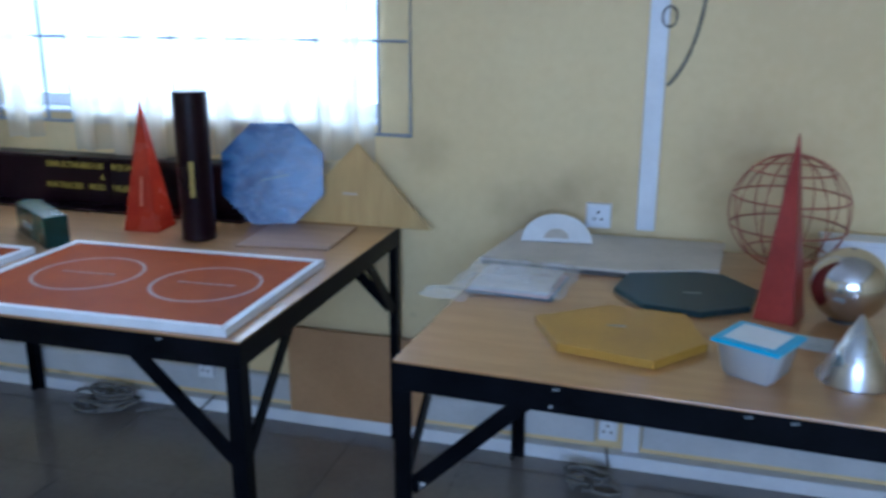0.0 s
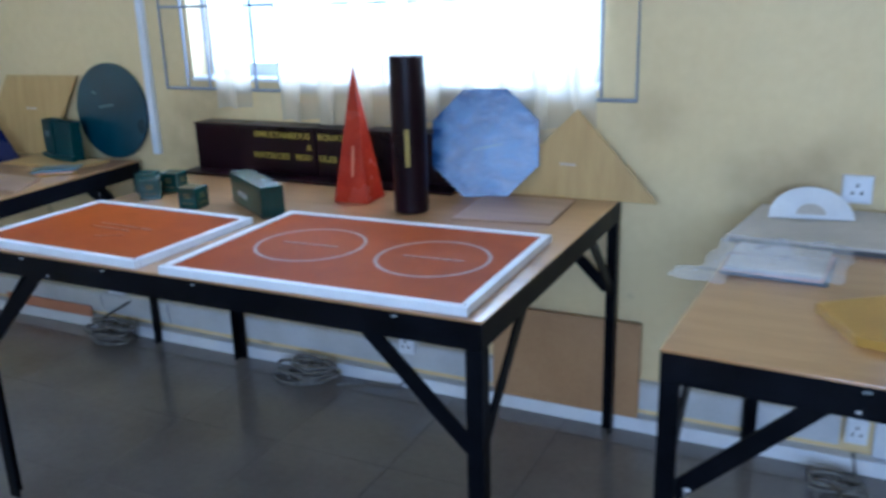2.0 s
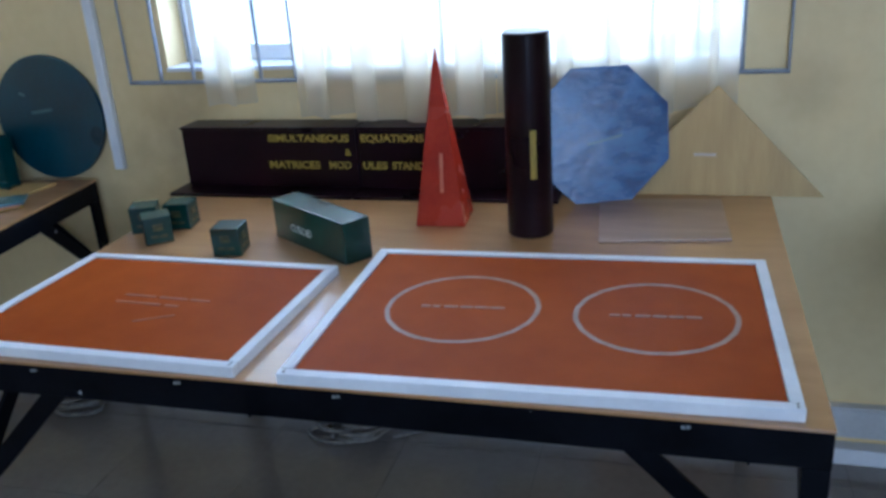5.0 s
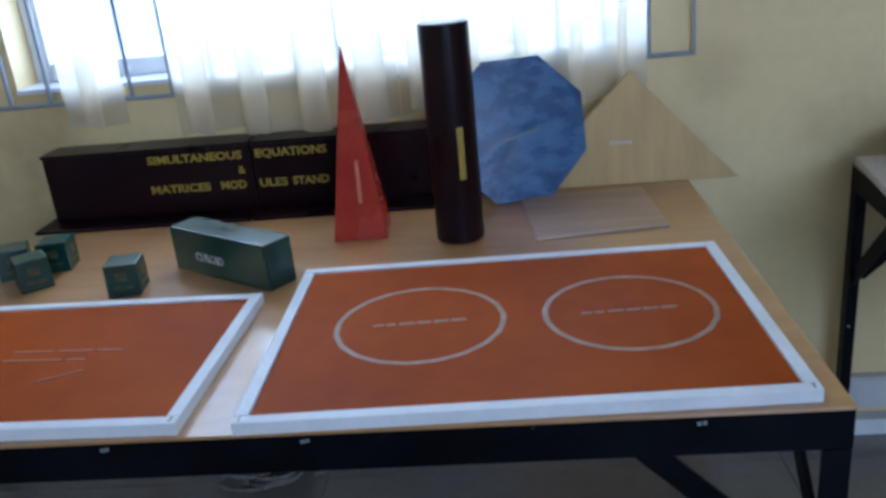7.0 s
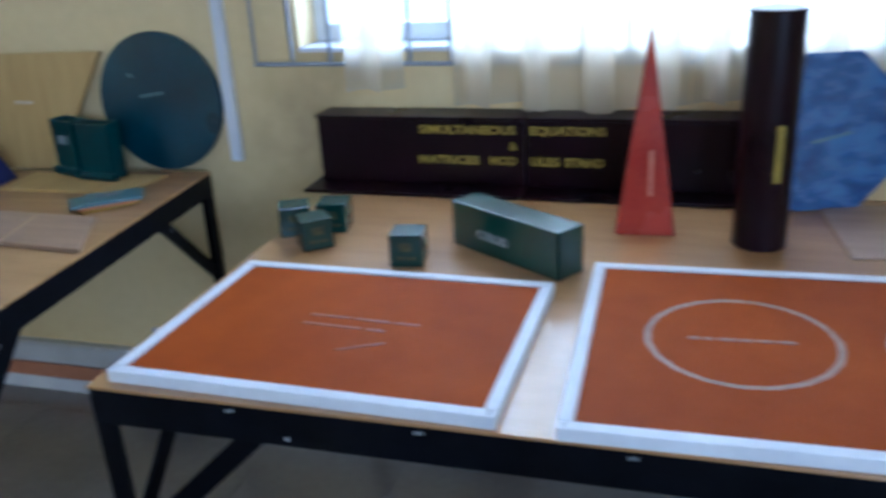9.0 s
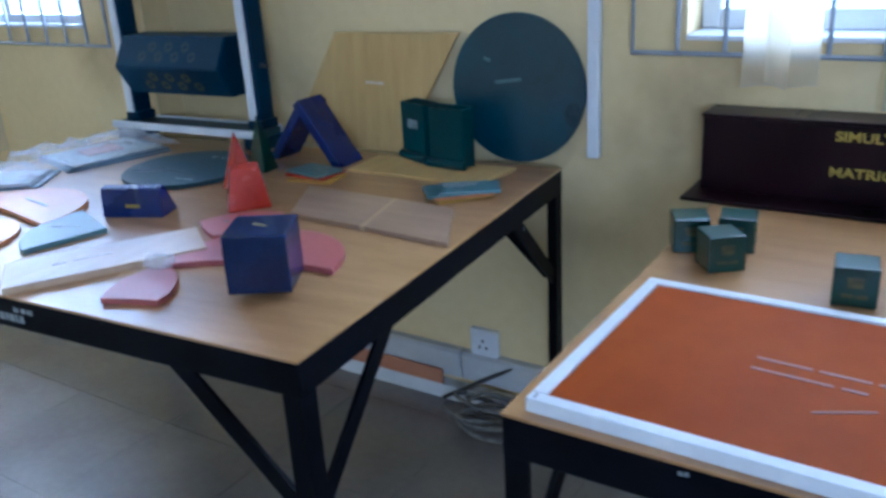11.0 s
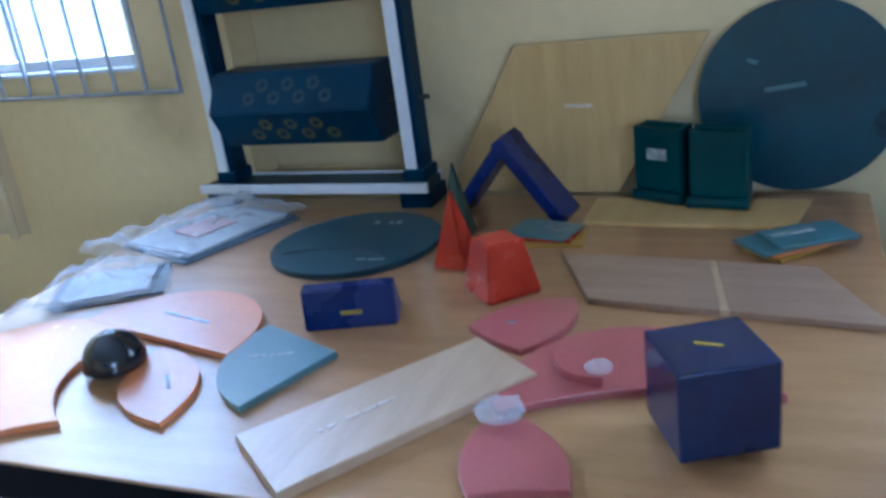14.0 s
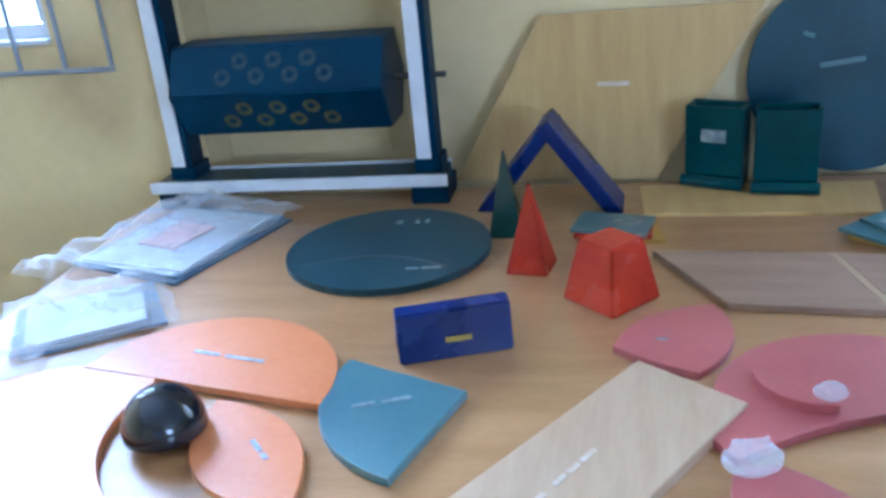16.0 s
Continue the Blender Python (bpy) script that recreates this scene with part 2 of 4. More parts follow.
FILM = clear("plastic_film", (0.82, 0.84, 0.87), 0.1, 0.28)
BAGBOARD = surf("blue_grey_board", (0.05, 0.085, 0.13), (0.11, 0.16, 0.21), 12, 0.35, 0.1)
TUBCLEAR = clear("cloudy_plastic", (0.7, 0.72, 0.75), 0.2, 0.55)

GLASS = bpy.data.materials.new("window_glass")
GLASS.use_nodes = True
_g = GLASS.node_tree.nodes["Principled BSDF"]
_g.inputs["Transmission Weight"].default_value, _g.inputs["Roughness"].default_value, _g.inputs["IOR"].default_value = 1.0, 0.0, 1.45

CURTAIN = bpy.data.materials.new("sheer_curtain_cloth")
CURTAIN.use_nodes = True
_t = CURTAIN.node_tree
_t.nodes.remove(_t.nodes["Principled BSDF"])
_n = _t.nodes.new("ShaderNodeTexNoise")
_n.inputs["Scale"].default_value = 260
_r = _t.nodes.new("ShaderNodeValToRGB")
_r.color_ramp.elements[0].color, _r.color_ramp.elements[1].color = (0.80, 0.72, 0.54, 1), (0.90, 0.84, 0.68, 1)
_d, _l, _p = (_t.nodes.new(k) for k in ("ShaderNodeBsdfDiffuse", "ShaderNodeBsdfTranslucent", "ShaderNodeBsdfTransparent"))
_m1, _m2 = _t.nodes.new("ShaderNodeMixShader"), _t.nodes.new("ShaderNodeMixShader")
_m1.inputs[0].default_value, _m2.inputs[0].default_value = 0.62, 0.42
_t.links.new(_n.outputs[0], _r.inputs[0])
_t.links.new(_r.outputs[0], _d.inputs[0])
_t.links.new(_r.outputs[0], _l.inputs[0])
_t.links.new(_d.outputs[0], _m1.inputs[1])
_t.links.new(_l.outputs[0], _m1.inputs[2])
_t.links.new(_m1.outputs[0], _m2.inputs[1])
_t.links.new(_p.outputs[0], _m2.inputs[2])
_t.links.new(_m2.outputs[0], _t.nodes["Material Output"].inputs[0])

# ---- building helpers ----


def to_object(name, bm, mat, parent=None, m=None, smooth=False):
    me = bpy.data.meshes.new(name)
    bm.normal_update()
    bm.to_mesh(me)
    bm.free()
    me.materials.append(mat)
    if smooth:
        me.shade_smooth()
    ob = new(name, me)
    if parent:
        ob.parent = parent
    if m is not None:
        ob.matrix_basis = m
    return ob


def part(name, bm, mat, parent, label="", m=None, smooth=False):
    return tagged(to_object(name, bm, mat, parent, m, smooth), label)


def thing(name, label, category, m, group="", kind=""):
    """An Empty at a thing's base that carries its parts."""
    ob = new(name)
    ob.empty_display_size = 0.05
    ob.matrix_basis = m
    return tagged(ob, label, category, group, kind)


def solid(name, bm, mat, label, category, m=None, group="", kind="", smooth=False):
    return tagged(to_object(name, bm, mat, None, m, smooth), label, category, group, kind)


def box(x0, x1, y0, y1, z0, z1, bevel=0.0, bm=None):
    own = bm is None
    bm = bm or bmesh.new()
    made = bmesh.ops.create_cube(bm, size=1)["verts"]
    for v in made:
        v.co = Vector((x0 + (v.co.x + 0.5) * (x1 - x0), y0 + (v.co.y + 0.5) * (y1 - y0), z0 + (v.co.z + 0.5) * (z1 - z0)))
    if bevel and own:
        bmesh.ops.bevel(bm, geom=bm.edges[:], offset=bevel, segments=2, affect="EDGES", profile=0.6)
    return bm


def slab(points, z0, z1, bevel=0.0015, bm=None):
    """A flat plate over an outline of (x, y) corners."""
    own = bm is None
    bm = bm or bmesh.new()
    low = [bm.verts.new((x, y, z0)) for x, y in points]
    high = [bm.verts.new((x, y, z1)) for x, y in points]
    n = len(points)
    faces = [bm.faces.new(low[::-1]), bm.faces.new(high)]
    faces += [bm.faces.new((low[i], low[(i + 1) % n], high[(i + 1) % n], high[i])) for i in range(n)]
    bmesh.ops.recalc_face_normals(bm, faces=faces)
    if bevel and own:
        rims = [e for e in faces[1].edges] + [e for e in faces[0].edges]
        bmesh.ops.bevel(bm, geom=rims, offset=bevel, segments=2, affect="EDGES", profile=0.6)
    return bm


def arc(cx, cy, r, a0, a1, n=24, ry=None):
    return [(cx + r * math.cos(radians(a0 + (a1 - a0) * i / n)), cy + (ry or r) * math.sin(radians(a0 + (a1 - a0) * i / n))) for i in range(n + 1)]


def bulge(p, q, h, n=12):
    """Points from p to q (q left out) along an arc that bulges by h to the left of the way."""
    (x0, y0), (x1, y1) = p, q
    dx, dy = x1 - x0, y1 - y0
    d = math.hypot(dx, dy)
    return [(x0 + dx * s - dy / d * h * 4 * s * (1 - s), y0 + dy * s + dx / d * h * 4 * s * (1 - s)) for s in (i / n for i in range(n))]


def rod(points, r, sides=8, bm=None, closed=False):
    """A round bar along a line of places."""
    bm = bm or bmesh.new()
    pts = [Vector(p) for p in points]
    rings = []
    n = len(pts)
    for i, p in enumerate(pts):
        a = pts[(i - 1) % n] if (closed or i) else p
        b = pts[(i + 1) % n] if (closed or i < n - 1) else p
        way = (b - a).normalized()
        u = way.orthogonal().normalized() if abs(way.z) > 0.95 else way.cross(Vector((0, 0, 1))).normalized()
        v = way.cross(u)
        rings.append([bm.verts.new(p + r * (math.cos(k * math.tau / sides) * u + math.sin(k * math.tau / sides) * v)) for k in range(sides)])
    for i in range(n if closed else n - 1):
        a, b = rings[i], rings[(i + 1) % n]
        for k in range(sides):
            bm.faces.new((a[k], a[(k + 1) % sides], b[(k + 1) % sides], b[k]))
    if not closed:
        bm.faces.new(rings[0][::-1])
        bm.faces.new(rings[-1])
    bmesh.ops.recalc_face_normals(bm, faces=bm.faces[:])
    return bm


def lathe(profile, sides=40):
    """A turned body from (radius, height) pairs."""
    bm = bmesh.new()
    rings = []
    for r, z in profile:
        rings.append([bm.verts.new((0, 0, z))] if r < 1e-5 else [bm.verts.new((r * math.cos(k * math.tau / sides), r * math.sin(k * math.tau / sides), z)) for k in range(sides)])
    for a, b in zip(rings, rings[1:]):
        for k in range(sides):
            j = (k + 1) % sides
            if len(a) == 1:
                bm.faces.new((a[0], b[j], b[k]))
            elif len(b) == 1:
                bm.faces.new((a[k], a[j], b[0]))
            else:
                bm.faces.new((a[k], a[j], b[j], b[k]))
    bmesh.ops.recalc_face_normals(bm, faces=bm.faces[:])
    return bm


def pyramid(base, top, height, bevel=0.002):
    """A square pyramid, or a frustum where top is over zero, about the origin."""
    bm = bmesh.new()
    b, t = base / 2, max(top, 0.003) / 2
    low = [bm.verts.new((x * b, y * b, 0)) for x, y in ((-1, -1), (1, -1), (1, 1), (-1, 1))]
    high = [bm.verts.new((x * t, y * t, height)) for x, y in ((-1, -1), (1, -1), (1, 1), (-1, 1))]
    bm.faces.new(low[::-1])
    bm.faces.new(high)
    for i in range(4):
        bm.faces.new((low[i], low[(i + 1) % 4], high[(i + 1) % 4], high[i]))
    bmesh.ops.bevel(bm, geom=[e for e in bm.edges if e.calc_length() > 0.01], offset=bevel, segments=2, affect="EDGES")
    return bm


def lettering(text, size, mat, parent, m, name="lettering", width=None, bold=0.0):
    """Painted letters, 0.6 mm proud, in the built-in font, centred on m."""
    cu = bpy.data.curves.new("text", "FONT")
    cu.body, cu.size, cu.extrude, cu.align_x, cu.align_y, cu.offset = text, size, 0.0006, "CENTER", "CENTER", bold
    cu.resolution_u = 3
    tmp = new("text", cu)
    me = bpy.data.meshes.new_from_object(tmp.evaluated_get(bpy.context.evaluated_depsgraph_get()))
    bpy.data.objects.remove(tmp)
    if width:
        xs = [v.co.x for v in me.vertices]
        k = width / (max(xs) - min(xs))
        for v in me.vertices:
            v.co.x *= k
    me.materials.clear()
    me.materials.append(mat)
    ob = new(name, me)
    ob.parent, ob.matrix_basis = parent, m
    return ob


def bars(words, h, mat, parent, m, name="lettering"):
    """A line of unreadable writing as plain bars: (start, end) along x."""
    bm = bmesh.new()
    for a, b in words:
        box(a, b, -h / 2, h / 2, -0.0004, 0.0008, bm=bm)
    return part(name, bm, mat, parent, m=m)



# ---- the room ----
bm = box(XP, XE + 0.25, YN, YN + 0.22, -0.1, WIN_N[2])
box(XP, WIN_N[0], YN, YN + 0.22, WIN_N[2], ZC, bm=bm)
box(WIN_N[1], XE + 0.25, YN, YN + 0.22, WIN_N[2], ZC, bm=bm)
box(WIN_N[0], WIN_N[1], YN, YN + 0.22, WIN_N[3], ZC, bm=bm)
solid("wall_north", bm, WALL, "cream painted plaster wall with brown scuffs, soft patches and a wide window", "wall", kind="structure")
bm = box(XW - 0.25, XP - 0.002, YP, YN + 0.22, -0.1, WIN_W[2])
box(XW - 0.25, WIN_W[0], YP, YN + 0.22, WIN_W[2], ZC, bm=bm)
box(WIN_W[1], XP - 0.002, YP, YN + 0.22, WIN_W[2], ZC, bm=bm)
box(WIN_W[0], WIN_W[1], YP, YN + 0.22, WIN_W[3], ZC, bm=bm)
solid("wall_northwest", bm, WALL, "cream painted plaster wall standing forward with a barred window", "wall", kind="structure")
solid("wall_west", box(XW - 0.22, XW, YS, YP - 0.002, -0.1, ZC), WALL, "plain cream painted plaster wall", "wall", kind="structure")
bm = box(XW - 0.22, XE + 0.22, YS - 0.22, YS, -0.1, 1.05)
box(XW - 0.22, XE + 0.22, YS - 0.22, YS, 2.25, ZC, bm=bm)
edges = [XW - 0.22] + [x for w in WINS_S for x in w] + [XE + 0.22]
for a, b in zip(edges[::2], edges[1::2]):
    box(a, b, YS - 0.22, YS, 1.05, 2.25, bm=bm)
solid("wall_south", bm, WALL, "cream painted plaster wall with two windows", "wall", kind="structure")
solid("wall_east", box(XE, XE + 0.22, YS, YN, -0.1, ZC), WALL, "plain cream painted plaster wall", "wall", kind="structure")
solid("ceiling", box(XW - 0.25, XE + 0.25, YS - 0.25, YN + 0.25, ZC, ZC + 0.12), CEIL, "plain white ceiling of the room", "ceiling", kind="structure")
solid("ground", box(-400, 400, -400, 400, -0.6, -0.35), OUTGROUND, "pale bare earth outside the building", "ground", kind="structure")
floor = solid("floor", box(XW - 0.25, XE + 0.25, YS - 0.25, YN + 0.25, -0.12, -0.004), GROUT, "grey-brown ceramic tiled floor with thin dark joints", "floor", kind="structure")

solid("baseboard", box(XP + 0.002, XE, YN - 0.045, YN - 0.001, 0, 0.047, 0.003), WHITE, "low white painted skirting along the wall", "skirting", kind="structure")
solid("baseboard", box(XW + 0.022, XP, YP - 0.045, YP - 0.001, 0, 0.047, 0.003), WHITE, "low white painted skirting along the wall", "skirting", kind="structure")


def trunking(x0, x1):
    t = thing("cable_trunking", "grey-white plastic cable trunking fixed along the wall", "trunking", pose(x0, YN, 0), kind="structure")
    part("channel", box(0, x1 - x0, -0.030, -0.001, 0.075, 0.165, 0.003), TRUNK, t)
    part("cover", box(0.002, x1 - x0 - 0.002, -0.036, -0.0305, 0.108, 0.160, 0.002), TRUNK, t)


trunking(-1.86, 0.65)
trunking(0.80, XE - 0.02)
trunking(-3.28, -2.24)
trunking(-2.235, -1.865)


def wall_socket(x, z, w=0.075, h=0.075, proud=0.03):
    s = thing("wall_socket", "white plastic power socket on the wall", "socket", pose(x, YN - proud, z), "power sockets")
    part("back_box", box(-w / 2, w / 2, -0.018, proud - 0.001, -h / 2, h / 2, 0.004), WHITE, s)
    part("face_plate", box(-w / 2 + 0.006, w / 2 - 0.006, -0.0225, -0.0185, -h / 2 + 0.006, h / 2 - 0.006, 0.002), WHITE, s)
    for dx, dz in ((-0.011, -0.008), (0.011, -0.008), (0, 0.013)):
        part("pin_slot", box(dx - 0.003, dx + 0.003, -0.0235, -0.0226, dz - 0.005, dz + 0.005), DARKCABLE, s)
    return s


wall_socket(0.622, 0.825, proud=0.002)
wall_socket(0.692, 0.14, 0.06, 0.08, 0.038)
wall_socket(-0.745, 0.175, 0.06, 0.075, 0.038)
wall_socket(-2.165, 0.20, 0.09, 0.09, 0.002)
for x, z0, z1, half in ((0.762, 0.79, ZC - 0.02, 0.027), (0.765, 0.05, 0.165, 0.027), (-1.832, 0.785, ZC - 0.02, 0.015)):
    solid("wall_conduit", box(-half, half, -0.022, -0.001, z0, z1, 0.003), WHITE, "white plastic cable conduit running up the wall", "conduit", pose(x, YN, 0, 0, 0, 0), group="conduits")
solid("wall_cable", rod([(0.790 + 0.02 * math.cos(k * 0.5), YN - 0.028 - 0.0004 * k, 1.41 + 0.028 * math.sin(k * 0.5)) for k in range(20)], 0.0028), ROPE, "small loop of thin brown cable hung on the conduit", "cable")
solid("wall_cable", rod([(0.796 + 0.09 * math.sin(k / 24 * 2.2) ** 0.9 * (1 if k < 18 else 1 - 0.01 * (k - 18)), YN - 0.008, 1.22 + 0.0105 * k + 0.0005 * k * k) for k in range(34)], 0.0045), ROPE, "loose thick brown cable curving down the wall", "cable")


def grille_window(name, label, m, w, z0, z1, g0, g1, gz0, gz1, step, y0=0.10, e=0.045, n=3):
    """A steel-barred window: frame, panes and grille; x along the wall, y into it."""
    t = thing(name, label, "window", m, kind="structure")
    for nm, b in (("window_sill", (0.002, w - 0.002, -0.012, 0.215, z0 - 0.0, z0 + 0.012)),):
        part(nm, box(*b, 0.003), WHITE, t)
    y1 = y0 + 0.04
    za = z0 + 0.0125
    part("window_frame", box(0.002, e, y0, y1, za, z1 - 0.002, 0.004), WHITE, t)
    part("window_frame", box(w - e, w - 0.002, y0, y1, za, z1 - 0.002, 0.004), WHITE, t)
    for k in range(1, n):
        part("mullion", box(w * k / n - 0.022, w * k / n + 0.022, y0, y1, za + e, z1 - e, 0.004), WHITE, t)
    part("window_frame", box(e + 0.001, w - e - 0.001, y0, y1, za, za + e - 0.001, 0.004), WHITE, t)
    part("window_frame", box(e + 0.001, w - e - 0.001, y0, y1, z1 - e, z1 - 0.003, 0.004), WHITE, t)
    for k in range(n):
        g = part("pane", box(w * k / n + 0.046, w * (k + 1) / n - 0.046, y0 + 0.018, y0 + 0.022, za + e, z1 - e), GLASS, t)
        g.visible_shadow = False
    yb = -0.016
    g = part("window_grille", rod([(g0, yb, gz0), (g1, yb, gz0), (g1, yb, gz1), (g0, yb, gz1)], 0.007, 6, closed=True), GRILLE, t, "grey-blue painted steel burglar bars")
    n = round((g1 - g0) / step)
    for k in range(1, n):
        x = g0 + (g1 - g0) * k / n
        part("bar", rod([(x, yb - 0.002, gz0 + 0.006), (x, yb - 0.002, gz1 - 0.006)], 0.0055, 6), GRILLE, g)
    for z in (gz0 + 0.29, gz0 + 0.58, gz0 + 0.87):
        part("cross_bar", rod([(g0 + 0.006, yb - 0.011, z), (g1 - 0.006, yb - 0.011, z)], 0.005, 6), GRILLE, g)
    return t


grille_window("window_1", "wide white-framed window with steel burglar bars", pose(WIN_N[0], YN, 0), WIN_N[1] - WIN_N[0], WIN_N[2], WIN_N[3], -0.118, 1.645, 1.042, 2.22, 0.105)
grille_window("window_2", "white-framed window with steel burglar bars", pose(WIN_W[0], YP, 0), WIN_W[1] - WIN_W[0], WIN_W[2], WIN_W[3], -0.14, 1.50, 1.03, 2.22, 0.11, 0.022, 0.03)


def curtain(label, m, w, z0, z1, folds, depth, seed):
    """A sheer hanging: deep uneven folds that overlap."""
    rnd = random.Random(seed)
    cols, rows = folds * 16, 14
    ph = [rnd.uniform(0.6, 1.3) for _ in range(folds + 2)]
    bm = bmesh.new()
    grid = []
    for i in range(cols + 1):
        s = i / cols * folds
        a = ph[int(s)] + (ph[int(s) + 1] - ph[int(s)]) * (s - int(s))
        col = []
        for j in range(rows + 1):
            q = j / rows
            wob = 0.006 * math.sin(3 * q + s * 1.7)
            x = w * i / cols + 0.4 * w / folds * a * math.sin(s * math.tau) + wob
            y = depth * a * math.cos(s * math.tau) * (0.55 + 0.45 * q) + 0.004 * math.sin(7 * q + s)
            hem = 0.012 * math.sin(s * 2.1) + 0.006 * math.sin(s * math.tau * 2)
            col.append(bm.verts.new((x, y, z1 + (z0 + hem - z1) * q)))
        grid.append(col)
    for i in range(cols):
        for j in range(rows):
            bm.faces.new((grid[i][j], grid[i + 1][j], grid[i + 1][j + 1], grid[i][j + 1]))
    return solid("curtain", bm, CURTAIN, label, "curtain", m, smooth=True)


YCUR = YN - 0.047
curtain("narrow sheer off-white curtain strip hanging at the window", pose(-1.49, YCUR, 0), 0.16, 0.975, 2.3, 1, 0.012, 3)
curtain("sheer cream curtain with deep folds before the window", pose(-1.215, YCUR, 0), 0.55, 0.94, 2.3, 4, 0.016, 5)
curtain("sheer cream curtain with deep folds before the window", pose(-0.665, YCUR, 0), 0.585, 0.95, 2.3, 5, 0.016, 8)
curtain("sheer cream curtain hanging flat and white at the far window", pose(-4.73, YP - 0.05, 0), 0.22, 0.62, 2.3, 1, 0.012, 12)
curtain("sheer cream curtain in narrow pointed folds at the far window", pose(-4.47, YP - 0.05, 0), 0.30, 0.63, 2.3, 3, 0.022, 15)
for a, b, m in ((-1.85, 0.15, Matrix.Translation((0, YCUR, 2.31))), (-5.08, -3.45, Matrix.Translation((0, YP - 0.05, 2.31)))):
    solid("curtain_rod", rod([(a, 0, 0), (b, 0, 0)], 0.008), WHITE, "thin white curtain rod over the window", "curtain rod", m)

# ---- work tables ----
TOP = 0.76


def angle_leg(sx, sy):
    """An angle-iron leg, its corner at the origin, its flanges to sx and sy."""
    a, t = 0.036, 0.006
    pts = [(0, 0), (sx * a, 0), (sx * a, sy * t), (sx * t, sy * t), (sx * t, sy * a), (0, sy * a)]
    return slab(pts, 0, TOP - 0.064, 0.0)


def brace(p, q, across):
    """A flat steel stay between two places; across: its width's direction."""
    p, q, n = Vector(p), Vector(q), Vector(across)
    way = (q - p).normalized()
    side = way.cross(n).normalized()
    bm = bmesh.new()
    vs = [bm.verts.new(o + n * a * 0.004 + side * b * 0.017) for o in (p, q) for a, b in ((-1, -1), (1, -1), (1, 1), (-1, 1))]
    for f in ((0, 1, 2, 3), (7, 6, 5, 4), (0, 4, 5, 1), (1, 5, 6, 2), (2, 6, 7, 3), (3, 7, 4, 0)):
        bm.faces.new([vs[i] for i in f])
    bmesh.ops.recalc_face_normals(bm, faces=bm.faces[:])
    return bm


def work_table(label, m, w, d, top=None):
    t = thing("work_table", label, "table", m, "work tables")
    part("tabletop", box(0, w, 0, d, TOP - 0.005, TOP, 0.001), top or BEECH, t, "beech-coloured laminate top")
    z0, z1 = TOP - 0.063, TOP - 0.0055
    part("rail", box(0.001, w - 0.001, 0.002, 0.008, z0, z1, 0.001), STEEL, t)
    part("rail", box(0.001, w - 0.001, d - 0.008, d - 0.002, z0, z1, 0.001), STEEL, t)
    part("rail", box(0.002, 0.008, 0.0085, d - 0.0085, z0, z1, 0.001), STEEL, t)
    part("rail", box(w - 0.008, w - 0.002, 0.0085, d - 0.0085, z0, z1, 0.001), STEEL, t)
    g, h = 0.25, 0.27
    for x, sx in ((0.002, 1), (w - 0.002, -1)):
        for y, sy in ((0.002, 1), (d - 0.002, -1)):
            leg = part("leg", angle_leg(sx, sy), STEEL, t, m=pose(x, y, 0))
            part("brace", brace((sx * 0.03, sy * 0.012, z0 - h + 0.05), (sx * (g + 0.03), sy * 0.012, z0 + 0.025), (0, 1, 0)), STEEL, leg)
            part("brace", brace((sx * 0.012, sy * 0.03, z0 - h + 0.05), (sx * 0.012, sy * (g + 0.03), z0 + 0.025), (1, 0, 0)), STEEL, leg)
    return t


TA = pose(-1.497, 0, 0)
TB = pose(0.333, 0.002, 0, 0, 0, -3)
TC = pose(-3.318, -0.128, 0, 0, 0, 4.3)
table_a = work_table("steel-framed work table carrying two orange panels", TA, 1.497, 1.05)
table_b = work_table("steel-framed work table crowded with flat shapes and solids", TB, 1.5, 1.05)
for table, chips in ((table_a, [0.235, 0.513, 0.79, 1.307]), (table_b, [0.327, 0.665, 0.74])):
    for x in chips:
        bars([(-0.007, -0.002), (0.0, 0.005)], 0.005, CHALK, table, pose(x, 0.0008, TOP - 0.014, 90, 0, 0) @ pose(0, 0, 0, 0, 0, 12), "chipped_paint")
table_c = work_table("steel-framed work table crowded with coloured cut-outs and a drum stand", TC, 1.5, 1.075, BEECHWORN)
bars([(0.0136 * k, 0.0136 * k + 0.0095) for k in range(10)], 0.015, CHALK, table_c, pose(0.752, 0.0006, TOP - 0.042, 90), "stencilled_mark")
bars([(0.0, 0.012), (0.02, 0.03), (0.036, 0.05)], 0.009, CHALK, table_c, pose(0.862, 0.0006, TOP - 0.024, 90), "chipped_paint")

# ---- things on the panel table ----


